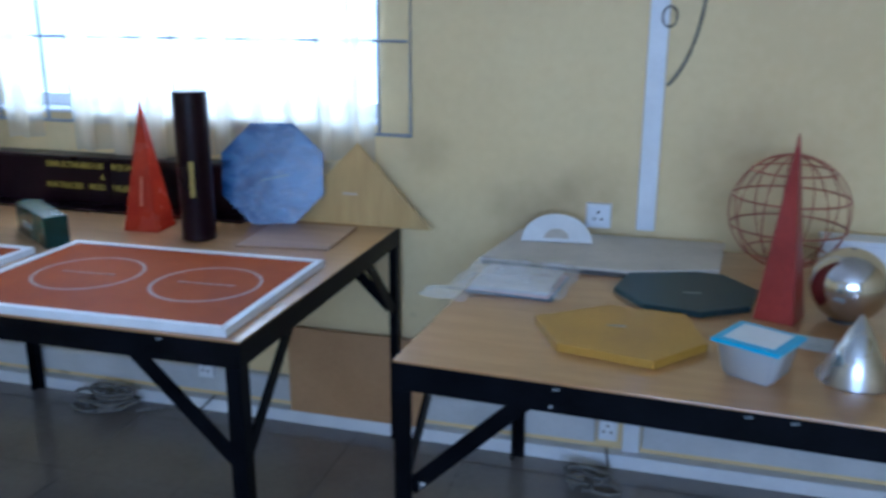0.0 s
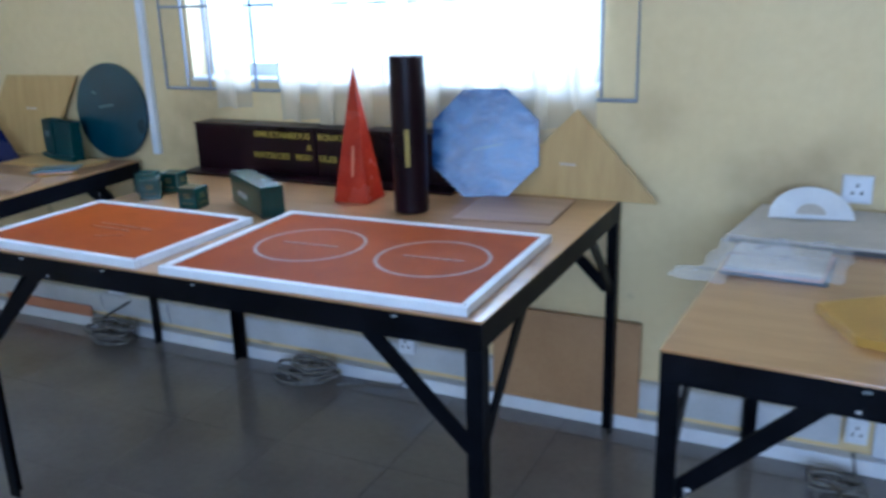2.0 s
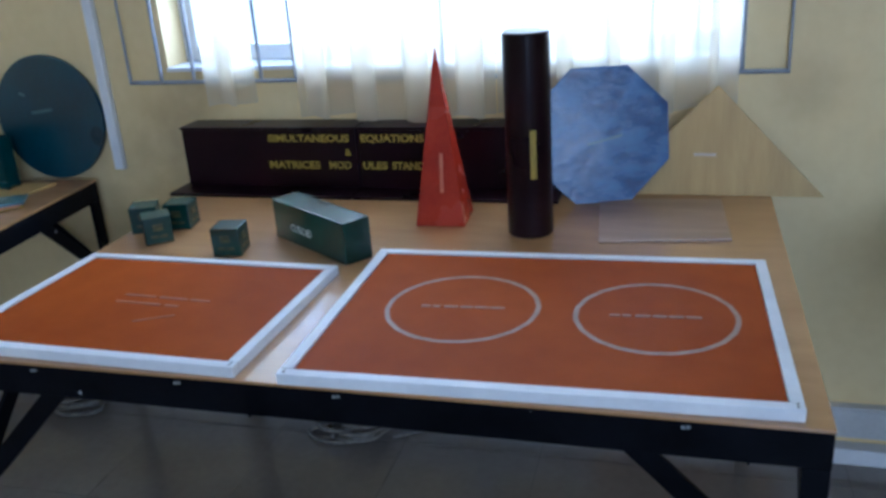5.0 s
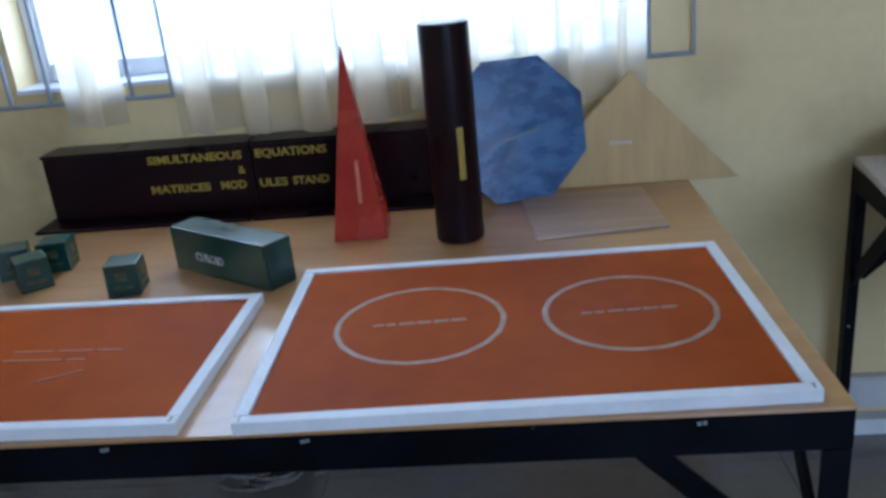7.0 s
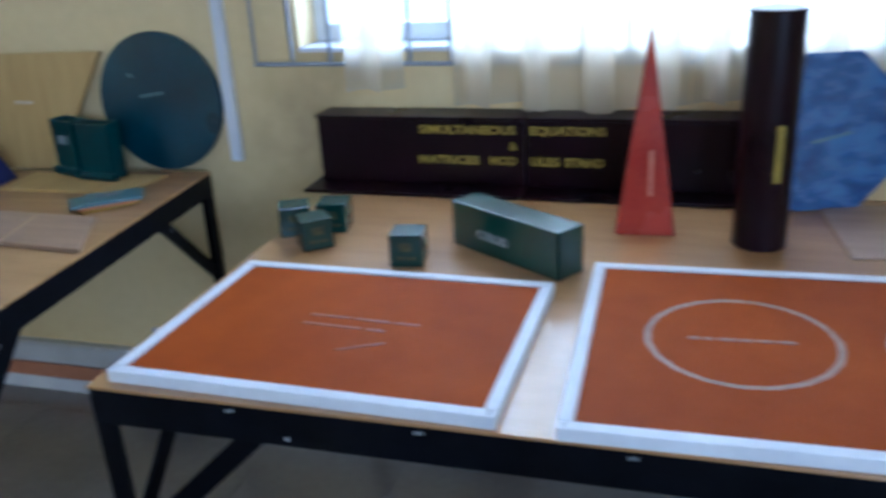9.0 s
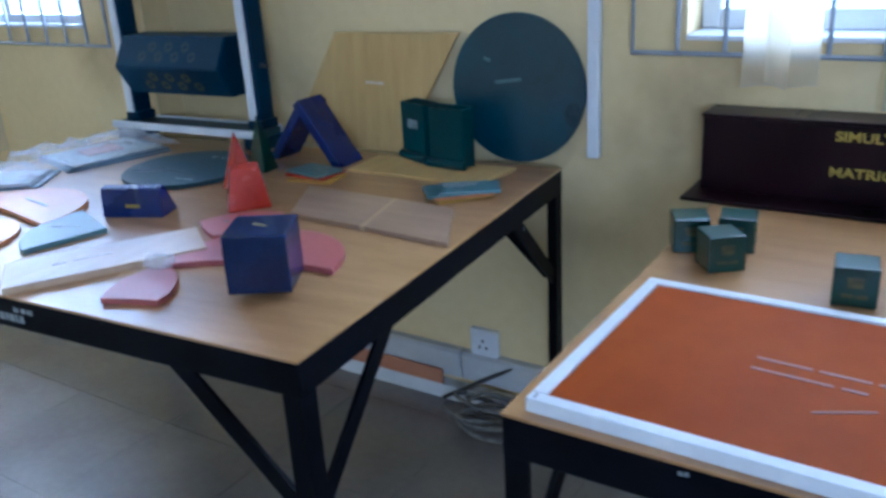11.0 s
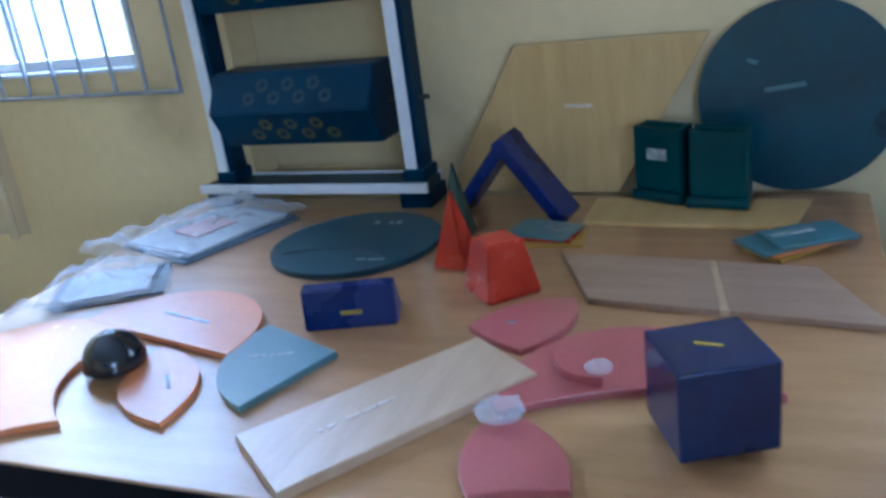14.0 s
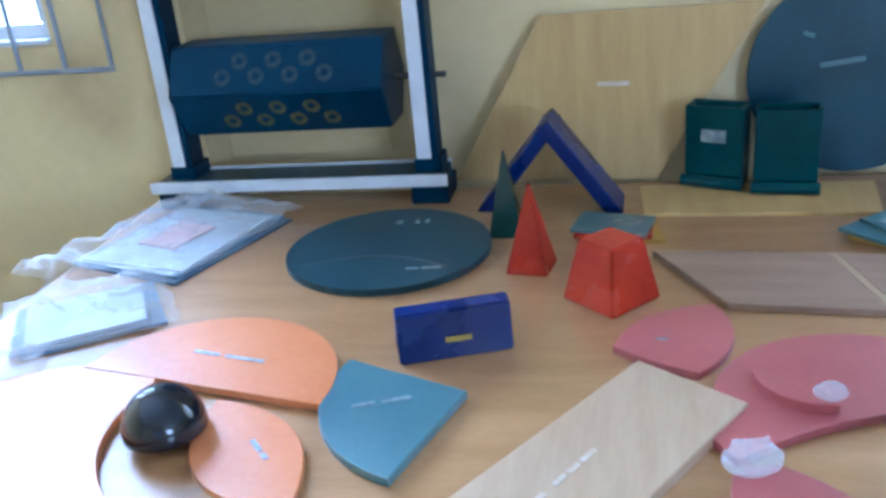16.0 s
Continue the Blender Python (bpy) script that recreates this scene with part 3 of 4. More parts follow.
def panel(label, m, w, d, rings):
    p = thing("framed_panel", label, "panel", m, "framed panels")
    part("board", box(0.02, w - 0.02, 0.02, d - 0.02, 0, 0.0165, 0.001), ORANGE, p, "orange painted face")
    e, h = 0.019, 0.0195
    for b in ((0, w, 0, e), (0, w, d - e, d), (0, e, e + 0.0005, d - e - 0.0005), (w - e, w, e + 0.0005, d - e - 0.0005)):
        part("edging", box(*b, 0, h, 0.0015), WHITE, p, "white painted edging strip")
    for x in (0.0095, w - 0.0095):
        for y in (0.007, 0.014):
            part("nail", box(x - 0.0018, x + 0.0018, y - 0.0015, y + 0.0015, h - 0.001, h + 0.0006), DARKCABLE, p)
    for x, y, r in rings:
        bm = bmesh.new()
        o, i = [], []
        for k in range(64):
            c, s = math.cos(k * math.tau / 64), math.sin(k * math.tau / 64)
            wob = 0.0006 * math.sin(k * 1.9)
            o.append(bm.verts.new((x + (r + 0.0045 + wob) * c, y + (r + 0.0045 + wob) * s, 0.0173)))
            i.append(bm.verts.new((x + (r - 0.0045 + wob) * c, y + (r - 0.0045 + wob) * s, 0.0173)))
        for k in range(64):
            j = (k + 1) % 64
            bm.faces.new((o[k], o[j], i[j], i[k]))
        part("painted_ring", bm, RINGPAINT, p, "worn white painted circle")
        bars([(-0.075, -0.058), (-0.054, -0.040), (-0.033, -0.008), (-0.004, 0.018), (0.022, 0.046), (0.050, 0.075)], 0.007, DIMWHITE, p, pose(x, y, 0.0168, 0, 0, 2))
    return p


panel("orange board with white edging and two painted circles", pose(-0.803, -0.002, TOP, 0, 0, 1.2), 0.766, 0.538, ((0.235, 0.275, 0.134), (0.567, 0.272, 0.132)))
p1 = panel("smaller orange board with white edging and scuffed lettering", pose(-1.47, 0.018, TOP, 0, 0, -1.2), 0.588, 0.43, ())
bars([(-0.09, -0.02), (-0.012, 0.05), (0.058, 0.1)], 0.006, FAINT, p1, pose(0.31, 0.235, 0.0168, 0, 0, -2))
bars([(-0.07, 0.03), (0.04, 0.07)], 0.006, FAINT, p1, pose(0.29, 0.205, 0.0168, 0, 0, -2))
bars([(-0.04, 0.035)], 0.004, FAINT, p1, pose(0.345, 0.15, 0.0168, 0, 0, 28), "scratch")

# the long maroon display box in two halves
st = thing("display_box", "long maroon wooden box in two halves with yellow lettering", "box", pose(-1.542, 0.99, TOP))
HW = 0.513
for k in range(2):
    x = k * (HW + 0.004)
    half = part("box_half", box(x, x + HW, 0, 0.092, 0.0085, 0.166, 0.003), MAROON, st)
    part("lid", box(x - 0.003 * (k == 0), x + HW + 0.003 * (k == 1), -0.003, 0.095, 0.1665, 0.174, 0.002), MAROON, half)
    part("base_flap", box(x - 0.02 * (k == 0), x + HW + 0.02 * (k == 1), -0.075, 0.095, 0, 0.008, 0.0015), MAROON, st)
lettering("SIMULTANEOUS", 0.027, YELLOW, st, pose(0.377, -0.0006, 0.143, 90), width=0.232, bold=0.0008)
lettering("EQUATIONS", 0.027, YELLOW, st, pose(0.612, -0.0006, 0.143, 90), width=0.172, bold=0.0008)
lettering("&", 0.025, YELLOW, st, pose(0.487, -0.0006, 0.106, 90), bold=0.0008)
lettering("MATRICES", 0.027, YELLOW, st, pose(0.330, -0.0006, 0.070, 90), width=0.148, bold=0.0008)
lettering("MOD", 0.027, YELLOW, st, pose(0.462, -0.0006, 0.070, 90), width=0.062, bold=0.0008)
lettering("ULES", 0.027, YELLOW, st, pose(0.560, -0.0006, 0.070, 90), width=0.068, bold=0.0008)
lettering("STAND", 0.027, YELLOW, st, pose(0.652, -0.0006, 0.070, 90), width=0.088, bold=0.0008)

# cuboid and small cubes
cb = thing("cuboid_block", "bottle green wooden cuboid with white lettering", "block", pose(-1.108, 0.637, TOP, 0, 0, -33.8))
part("body", box(0, 0.283, 0, 0.068, 0, 0.092, 0.003), GREEN, cb)
lettering("CUBOID", 0.024, CHALK, cb, pose(0.115, -0.0006, 0.038, 90), width=0.085, bold=0.0006)


def small_cube(m):
    c = thing("small_cube", "small bottle green wooden cube with yellow marks", "cube", m, "small cubes")
    part("body", box(-0.032, 0.032, -0.032, 0.032, 0, 0.064, 0.003), GREEN, c)
    for a in (0, 90):
        r = Matrix.Rotation(radians(a), 4, "Z")
        bars([(-0.011, 0.011)], 0.016, DIMYELLOW, c, r @ pose(0, -0.0324, 0.040, 90), "painted_mark")
        bars([(-0.018, -0.002), (0.002, 0.018)], 0.006, DIMYELLOW, c, r @ pose(0, -0.0324, 0.018, 90), "painted_mark")
    return c


first = small_cube(pose(-1.168, 0.535, TOP, 0, 0, 8))
copy_thing(first, pose(-1.388, 0.588, TOP, 0, 0, 38))
copy_thing(first, pose(-1.384, 0.688, TOP, 0, 0, 10))
copy_thing(first, pose(-1.462, 0.655, TOP, 0, 0, 25))

# red pyramid, maroon cylinder, blue octagon, plywood triangle, plywood sheet
py = thing("tall_pyramid", "tall slender red painted wooden pyramid with faint lettering", "pyramid", pose(-0.742, 0.79, TOP, 0, 0, 3), "tall pyramids")
part("body", pyramid(0.115, 0.0, 0.398), RED, py)
bars([(-0.045, 0.045)], 0.008, DIMRED, py, pose(0.008, -0.0457, 0.125, 81.8, 0, 0) @ pose(0, 0, 0, 0, 0, 90))
cy = thing("tall_cylinder", "tall maroon painted cylinder with yellow lettering", "cylinder", pose(-0.526, 0.72, TOP))
part("body", lathe([(0, 0), (0.047, 0), (0.0495, 0.003), (0.0495, 0.434), (0.047, 0.437)]), MAROON, cy, smooth=False)
part("top_disc", lathe([(0.047, 0.4365), (0.044, 0.4385), (0, 0.439)]), WHITE, cy, "white top face")
bars([(-0.055, 0.05)], 0.013, YELLOW, cy, pose(0.018, -0.0468, 0.19, 90, 0, 21) @ pose(0, 0, 0, 0, 0, 90))


def facet_octagon(r, t):
    """An octagonal plate whose face rises a little to its centre in eight facets."""
    bm = bmesh.new()
    rim = [(r * math.cos(radians(22.5 + 45 * k)), r * math.sin(radians(22.5 + 45 * k))) for k in range(8)]
    back = [bm.verts.new((x, y, 0)) for x, y in rim]
    front = [bm.verts.new((x, y, t)) for x, y in rim]
    mid = bm.verts.new((0, 0, t + 0.0025))
    bm.faces.new(back[::-1])
    for k in range(8):
        j = (k + 1) % 8
        bm.faces.new((back[k], back[j], front[j], front[k]))
        bm.faces.new((front[k], front[j], mid))
    return bm


oc = thing("octagon_plate", "blue painted octagonal plate with glossy brush marks", "plate", pose(-0.396, 0.962, TOP + 0.159, 80, 0, 17))
part("plate", facet_octagon(0.173, 0.012), BLUESTEEL, oc)
bars([(-0.045, 0.04)], 0.005, TEAL, oc, pose(0.01, -0.01, 0.0172, 0, 0, 12))
tr = thing("triangle_board", "plywood triangle leaning on the wall", "board", pose(0, 1.012, TOP, 86))
part("board", slab([(-0.395, 0), (0.116, 0), (-0.131, 0.262)], 0, 0.009), PLY, tr)
bars([(-0.03, 0.02)], 0.008, FAINTWHITE, tr, pose(-0.15, 0.1, 0.0092))
solid("plywood_sheet", slab([(-0.371, 0.657), (-0.101, 0.694), (-0.115, 0.965), (-0.395, 0.95)], TOP, TOP + 0.006), PLYGREY, "thin brown plywood sheet lying on the table", "sheet")

# ---- drum stand on the shape table ----
ds = thing("drum_stand", "dark green wooden stand with white edges and turning drums", "stand", pose(-3.362, 0.868, TOP, 0, 0, 3.2) @ Matrix.Scale(0.97, 4))
for x in (0.005, 0.545):
    part("foot", box(x, x + 0.075, 0.005, 0.108, 0, 0.038, 0.003), DRUM, ds)
part("base_board", box(0.004, 0.612, 0.006, 0.099, 0.0385, 0.058, 0.002), SLATE, ds)
part("base_edge", box(-0.004, 0.62, -0.006, 0.0055, 0.0385, 0.062, 0.002), WHITE, ds, "white front edge strip")
part("base_edge", box(0.004, 0.612, 0.0995, 0.108, 0.0385, 0.062, 0.002), WHITE, ds)
for x in (0.036, 0.556):
    part("post_shoe", box(x - 0.005, x + 0.05, 0.028, 0.1, 0.0585, 0.085, 0.003), DRUM, ds)
    post = part("post", box(x, x + 0.042, 0.034, 0.094, 0.0855, 0.74, 0.002), DRUM, ds)
    part("post_face", box(x + 0.002, x + 0.03, 0.0275, 0.0335, 0.0855, 0.74, 0.001), WHITE, post, "white front face")
part("top_rail", box(0.02, 0.614, 0.03, 0.1, 0.7405, 0.775, 0.003), DRUM, ds)


def hex_drum(z, turn):
    bm = bmesh.new()
    r = 0.101
    ends = [[bm.verts.new((x, r * math.cos(radians(turn + 60 * k)), r * math.sin(radians(turn + 60 * k)))) for k in range(6)] for x in (0, 0.425)]
    bm.faces.new(ends[0][::-1])
    bm.faces.new(ends[1])
    for k in range(6):
        bm.faces.new((ends[0][k], ends[0][(k + 1) % 6], ends[1][(k + 1) % 6], ends[1][k]))
    bmesh.ops.recalc_face_normals(bm, faces=bm.faces[:])
    bmesh.ops.bevel(bm, geom=bm.edges[:], offset=0.003, segments=2, affect="EDGES")
    d = part("drum", bm, DRUM, ds, "six-sided drum with rings painted on its faces", pose(0.095, 0.064, z))
    part("axle", rod([(-0.06, 0, 0), (-0.002, 0, 0)], 0.006), SILVER, d)
    part("axle", rod([(0.427, 0, 0), (0.528, 0, 0)], 0.006), DARKCABLE, d)
    ap = r * math.cos(radians(30)) + 0.0008
    for face, mat in ((150, DIMRING), (210, DIMYELLOW)):
        for k in range(7):
            x, v = 0.11 + 0.034 * k, (0.016 if k % 2 else -0.015)
            ring = bmesh.new()
            o = [ring.verts.new((0.017 * math.cos(i * math.tau / 20), 0.017 * math.sin(i * math.tau / 20), 0)) for i in range(20)]
            q = [ring.verts.new((0.007 * math.cos(i * math.tau / 20), 0.007 * math.sin(i * math.tau / 20), 0)) for i in range(20)]
            for i in range(20):
                ring.faces.new((o[i], o[(i + 1) % 20], q[(i + 1) % 20], q[i]))
            m = Matrix.Rotation(radians(face - 90), 4, "X") @ pose(x, v, ap)
            part("painted_ring", ring, mat, d, m=m)


hex_drum(0.243, 0)
hex_drum(0.555, 0)

# ---- flat cut-outs on the shape table ----
CUTS = "flat cut-out shapes"


def cutout(name, label, points, mat, z=0.0, t=0.011, marks=(), mark_at=None):
    c = thing(name, label, "cut-out", pose(0, 0, TOP + z), CUTS)
    part("plate", slab(points, 0, t), mat, c)
    if marks:
        bars(marks, 0.006, CHALK, c, pose(mark_at[0], mark_at[1], t + 0.0002, 0, 0, mark_at[2]))
    return c


gd = cutout("round_plate", "slate green round plate lying flat with worn white marks", arc(-2.815, 0.675, 0.172, 0, 354, 60), SLATE, 0, 0.012, [(-0.03, -0.01), (-0.005, 0.025)], (-2.73, 0.585, 8))
bars([(-0.03, -0.018), (0.005, 0.012), (0.022, 0.03)], 0.016, CHALK, gd, pose(-2.80, 0.78, 0.0122, 0, 0, 10), "worn_mark")
part("scribed_line", rod([(x, y, 0.0122) for x, y in bulge((-2.93, 0.585), (-2.685, 0.58), 0.045, 20)], 0.0018, 5), DARKCABLE, gd)
cutout("half_disc", "light orange painted half-disc lying flat", [(-3.116, 0.258), (-2.762, 0.202)] + [(-2.939 + 0.179 * math.cos(radians(a)) * 1.0, 0.23 + 0.179 * math.sin(radians(a))) for a in range(-2, 166, 7)], PEACH, 0.001, 0.011, [(-0.05, -0.01), (0.0, 0.06)], (-2.93, 0.30, -10))
outer = arc(-3.085, 0.075, 0.192, 72, 330, 30)
bite = bulge((-2.88, -0.012), (-2.995, 0.236), 0.05, 14)
cutout("crescent_plate", "light orange painted crescent cut-out lying flat", outer[:-1] + bite + [(-2.995, 0.236)], PEACH, 0, 0.011)
cutout("lens_plate", "light orange painted pointed-oval cut-out", bulge((-2.895, 0.207), (-2.729, 0.02), -0.062, 14)[::1] + bulge((-2.729, 0.02), (-2.895, 0.207), -0.055, 14), PEACH, 0, 0.009, [(-0.02, 0.005), (0.01, 0.022)], (-2.80, 0.115, -45))
cutout("quarter_disc", "teal painted quarter-disc lying flat", [(-2.595, 0.247)] + arc(-2.595, 0.247, 0.174, 160, 254, 20), TEAL, 0, 0.011, [(-0.035, -0.008), (0.0, 0.035)], (-2.69, 0.215, 22))
cutout("petal_plate", "dull pink painted petal cut-out", bulge((-2.433, 0.364), (-2.333, 0.308), -0.006, 6) + bulge((-2.333, 0.308), (-2.305, 0.486), -0.032, 10) + bulge((-2.305, 0.486), (-2.433, 0.364), -0.03, 10), PINK, 0, 0.011, [(-0.006, 0.008)], (-2.375, 0.385, 0))
arch_out = [(-2.325, 0.18)] + arc(-2.155, 0.245, 0.168, 165, 10, 26)
cutout("arch_plate", "dull pink painted arched cut-out lying under the cube", arch_out + [(-1.984, 0.265)] + bulge((-1.984, 0.265), (-2.303, 0.148), -0.035, 14) + [(-2.303, 0.148)], PINK, 0, 0.011)
cutout("petal_plate", "small dull pink petal wrapped in clear film", bulge((-2.278, 0.302), (-2.196, 0.236), 0.008, 8) + bulge((-2.196, 0.236), (-2.278, 0.302), 0.024, 10), PINK, 0.0112, 0.011)
cutout("fan_plate", "dull pink painted fan cut-out near the table edge", bulge((-2.274, -0.009), (-2.172, 0.028), 0.004, 6) + bulge((-2.172, 0.028), (-2.262, 0.142), -0.018, 8) + bulge((-2.262, 0.142), (-2.31, 0.125), -0.006, 5) + bulge((-2.31, 0.125), (-2.274, -0.009), -0.018, 8), PINK, 0, 0.011)
sp = cutout("plywood_strip", "pale plywood rectangle with worn white lettering", [(-2.599, 0.017), (-2.476, -0.067), (-2.285, 0.245), (-2.402, 0.326)], PLYPALE, 0, 0.0145)
bars([(-0.07, -0.062), (-0.058, -0.045), (-0.03, -0.01), (-0.006, 0.012), (0.016, 0.04)], 0.006, FAINTWHITE, sp, pose(-2.462, 0.11, 0.0147, 0, 0, 60))
fb = cutout("trapezium_board", "weathered plywood trapezium lying flat", [(-2.386, 0.668), (-2.288, 0.49), (-2.09, 0.480), (-2.135, 0.664)], PLYGREY, 0, 0.010)
part("plate", slab([(-2.0775, 0.480), (-1.868, 0.468), (-1.972, 0.656), (-2.1225, 0.664)], 0, 0.010), PLYGREY, fb)
part("seam", slab([(-2.0895, 0.480), (-2.078, 0.480), (-2.123, 0.664), (-2.1345, 0.664)], 0, 0.0098, 0), PLYPALE, fb, "pale seam between the two boards")
solid("plywood_sheet", slab([(-2.40, 0.833), (-2.02, 0.842), (-2.0, 1.0), (-2.41, 0.985)], TOP, TOP + 0.006), PLY, "thin plywood sheet lying below the leaning shapes", "sheet")


def crumple(name, label, mat, cx, cy, z, rx, ry, h, seed, rz=0, nx=22, ny=16):
    """A creased sheet of thin film."""
    rnd = random.Random(seed)
    off = Vector((rnd.uniform(0, 50), rnd.uniform(0, 50), 0))
    bm = bmesh.new()
    rows = []
    for i in range(nx + 1):
        row = []
        for j in range(ny + 1):
            u, v = i / nx * 2 - 1, j / ny * 2 - 1
            edge = 1 - 0.12 * noise.noise(Vector((u * 2, v * 2, seed)))
            x, y = rx * u * edge, ry * v * (1 - 0.1 * noise.noise(Vector((v * 2, u * 2, seed + 9))))
            dome = max(0.0, 1 - max(abs(u), abs(v)) ** 3)
            ridge = abs(noise.noise(off + Vector((x * 13, y * 17, 0)))) + 0.5 * abs(noise.noise(off + Vector((x * 34, y * 40, 3))))
            row.append(bm.verts.new((x, y, 0.002 + h * (0.35 * dome + ridge * (0.35 + 0.65 * dome)))))
        rows.append(row)
    for i in range(nx):
        for j in range(ny):
            bm.faces.new((rows[i][j], rows[i + 1][j], rows[i + 1][j + 1], rows[i][j + 1]))
    return bm, pose(cx, cy, z, 0, 0, rz)


def film_bag(label, cx, cy, rz, w, d, seed, sheets, rise=0.046):
    b = thing("plastic_bag", label, "bag", pose(cx, cy, TOP, 0, 0, rz), "plastic bags")
    z = 0.0
    rnd = random.Random(seed)
    for mat, k in sheets:
        a = rnd.uniform(-4, 4)
        part("sheet", box(-w * k / 2, w * k / 2, -d * k / 2, d * k / 2, z, z + 0.0042, 0.001), mat, b, m=pose(rnd.uniform(-0.01, 0.01), rnd.uniform(-0.01, 0.01), 0, 0, 0, a))
        z += 0.0045
    bm, m = crumple("film", "", FILM, 0, 0, 0, w / 2 + 0.022, d / 2 + 0.026, rise, seed, nx=44, ny=40)
    part("film", bm, FILM, b, "crumpled clear plastic film", pose(0, 0, z - 0.002))
    bm, m = crumple("tail", "", FILM, 0, 0, 0, 0.06, 0.04, rise, seed + 1, nx=12, ny=10)
    part("film_tail", bm, FILM, b, "gathered end of clear film", pose(-w / 2 - 0.02, -d / 2 - 0.02, 0.0))
    return b


film_bag("clear plastic bag with grey and pink sheets inside", -3.215, 0.705, -14, 0.25, 0.30, 21, ((BAGBOARD, 1.0), (BAGBOARD, 0.97), (PAPER, 0.86), (PINKPAPER, 0.36)))
film_bag("clear plastic bag with grey sheets inside", -3.205, 0.40, 36, 0.2, 0.17, 27, ((BAGBOARD, 1.0), (BAGBOARD, 0.96), (PAPER, 0.84)))


def film_knob(cx, cy, z, r, seed):
    """A scrap of film screwed up into a creased lump."""
    bm = bmesh.new()
    bmesh.ops.create_icosphere(bm, subdivisions=4, radius=1)
    for v in bm.verts:
        d = v.co.normalized()
        k = 0.85 + 0.25 * abs(noise.noise(d * 2.3 + Vector((seed, 0, 0)))) + 0.2 * abs(noise.noise(d * 5.5 + Vector((0, seed, 0))))
        v.co = Vector((d.x * r * k, d.y * r * 0.8 * k, max(0.0, (d.z * 0.5 + 0.42) * r * k)))
    solid("film_scrap", bm, FILM, "crumpled scrap of clear plastic film on a pink shape", "film", pose(cx, cy, TOP + z, 0, 0, 20))


film_knob(-2.292, 0.135, 0.0112, 0.030, 41)
film_knob(-2.203, 0.25, 0.0224, 0.018, 45)

# solids on the shape table
bc = thing("blue_cube", "dark blue painted wooden cube with a yellow mark", "cube", pose(-2.0555, 0.1735, TOP + 0.0112, 0, 0, -59.5))
part("body", box(-0.055, 0.055, -0.055, 0.055, 0, 0.105, 0.003), NAVY, bc)
bars([(-0.016, 0.014)], 0.006, YELLOW, bc, pose(0, 0, 0.1052, 0, 0, 60), "painted_mark")
bp_ = thing("triangular_prism", "cobalt blue painted triangular prism lying on its side", "prism", pose(-2.694, 0.311, TOP, 0, 0, 21.8))
bm = bmesh.new()
vs = [bm.verts.new((x, y, z)) for x in (0.0, 0.147) for y, z in ((0, 0), (0.075, 0), (0.03, 0.07), (0.008, 0.066))]
for f in ((0, 1, 2, 3), (7, 6, 5, 4), (0, 4, 5, 1), (1, 5, 6, 2), (2, 6, 7, 3), (3, 7, 4, 0)):
    bm.faces.new([vs[i] for i in f])
bmesh.ops.recalc_face_normals(bm, faces=bm.faces[:])
bmesh.ops.bevel(bm, geom=bm.edges[:], offset=0.0025, segments=2, affect="EDGES")
part("body", bm, COBALT, bp_)
bars([(-0.018, 0.016)], 0.007, YELLOW, bp_, pose(0.078, 0.0022, 0.027, 83), "painted_mark")
solid("frustum_block", pyramid(0.098, 0.064, 0.092, 0.003), RED, "red painted pyramid frustum block", "frustum", pose(-2.442, 0.519, TOP, 0, 0, -41))
solid("small_pyramid", pyramid(0.066, 0.0, 0.138), RED, "small slender red painted pyramid", "pyramid", pose(-2.567, 0.619, TOP, 0, 0, -8), "small pyramids")
solid("small_pyramid", pyramid(0.058, 0.0, 0.146), GREEN, "small slender green painted pyramid", "pyramid", pose(-2.628, 0.762, TOP, 0, 0, 4), "small pyramids")
dm = thing("black_dome", "glossy black half-ball resting on a cut-out", "half-ball", pose(-2.925, 0.138, TOP + 0.0092))
part("body", lathe([(0, 0), (0.044, 0), (0.048, 0.003)] + [(0.048 * math.cos(radians(a)), 0.006 + 0.050 * math.sin(radians(a))) for a in range(0, 91, 9)]), BLACKGLOSS, dm, smooth=True)
ve = thing("hinged_boards", "two cobalt blue painted boards propped as a tent", "boards", pose(-2.575, 0.905, TOP))
LV = 0.213
part("board", box(0, LV, -0.05, 0.045, -0.026, 0, 0.003), COBALT, ve, m=pose(0.012, -0.004, 0.1705, 0, 53, 0))
part("board", box(-LV, 0, -0.045, 0.05, -0.026, 0, 0.003), COBALT, ve, m=pose(0.006, 0.0, 0.168, 0, -52, 0))
pg = thing("parallelogram_board", "plywood parallelogram leaning on the wall", "board", pose(0, 1.046, TOP, 84))
part("board", slab([(-2.775, 0), (-2.378, 0), (-2.192, 0.322), (-2.596, 0.318)], 0, 0.01), PLY, pg)
bars([(-0.03, 0.03)], 0.008, FAINTWHITE, pg, pose(-2.46, 0.185, 0.0102))
rd = thing("round_board", "large dark teal painted round board leaning on the wall", "board", pose(-2.034, 1.084, TOP + 0.1848, 88))
part("board", slab(arc(0, 0, 0.185, 0, 354, 60), 0, 0.011), TEALDARK, rd)
bars([(-0.04, 0.035)], 0.009, TEAL, rd, pose(-0.02, 0.02, 0.0112, 0, 0, 8))
bars([(-0.012, 0.008)], 0.008, TEAL, rd, pose(-0.08, 0.07, 0.0112, 0, 0, -20), "worn_mark")
part("worn_patch", slab(arc(0.155, -0.055, 0.022, 0, 330, 11, 0.03), 0.0112, 0.0118, 0), DIMRING, rd)
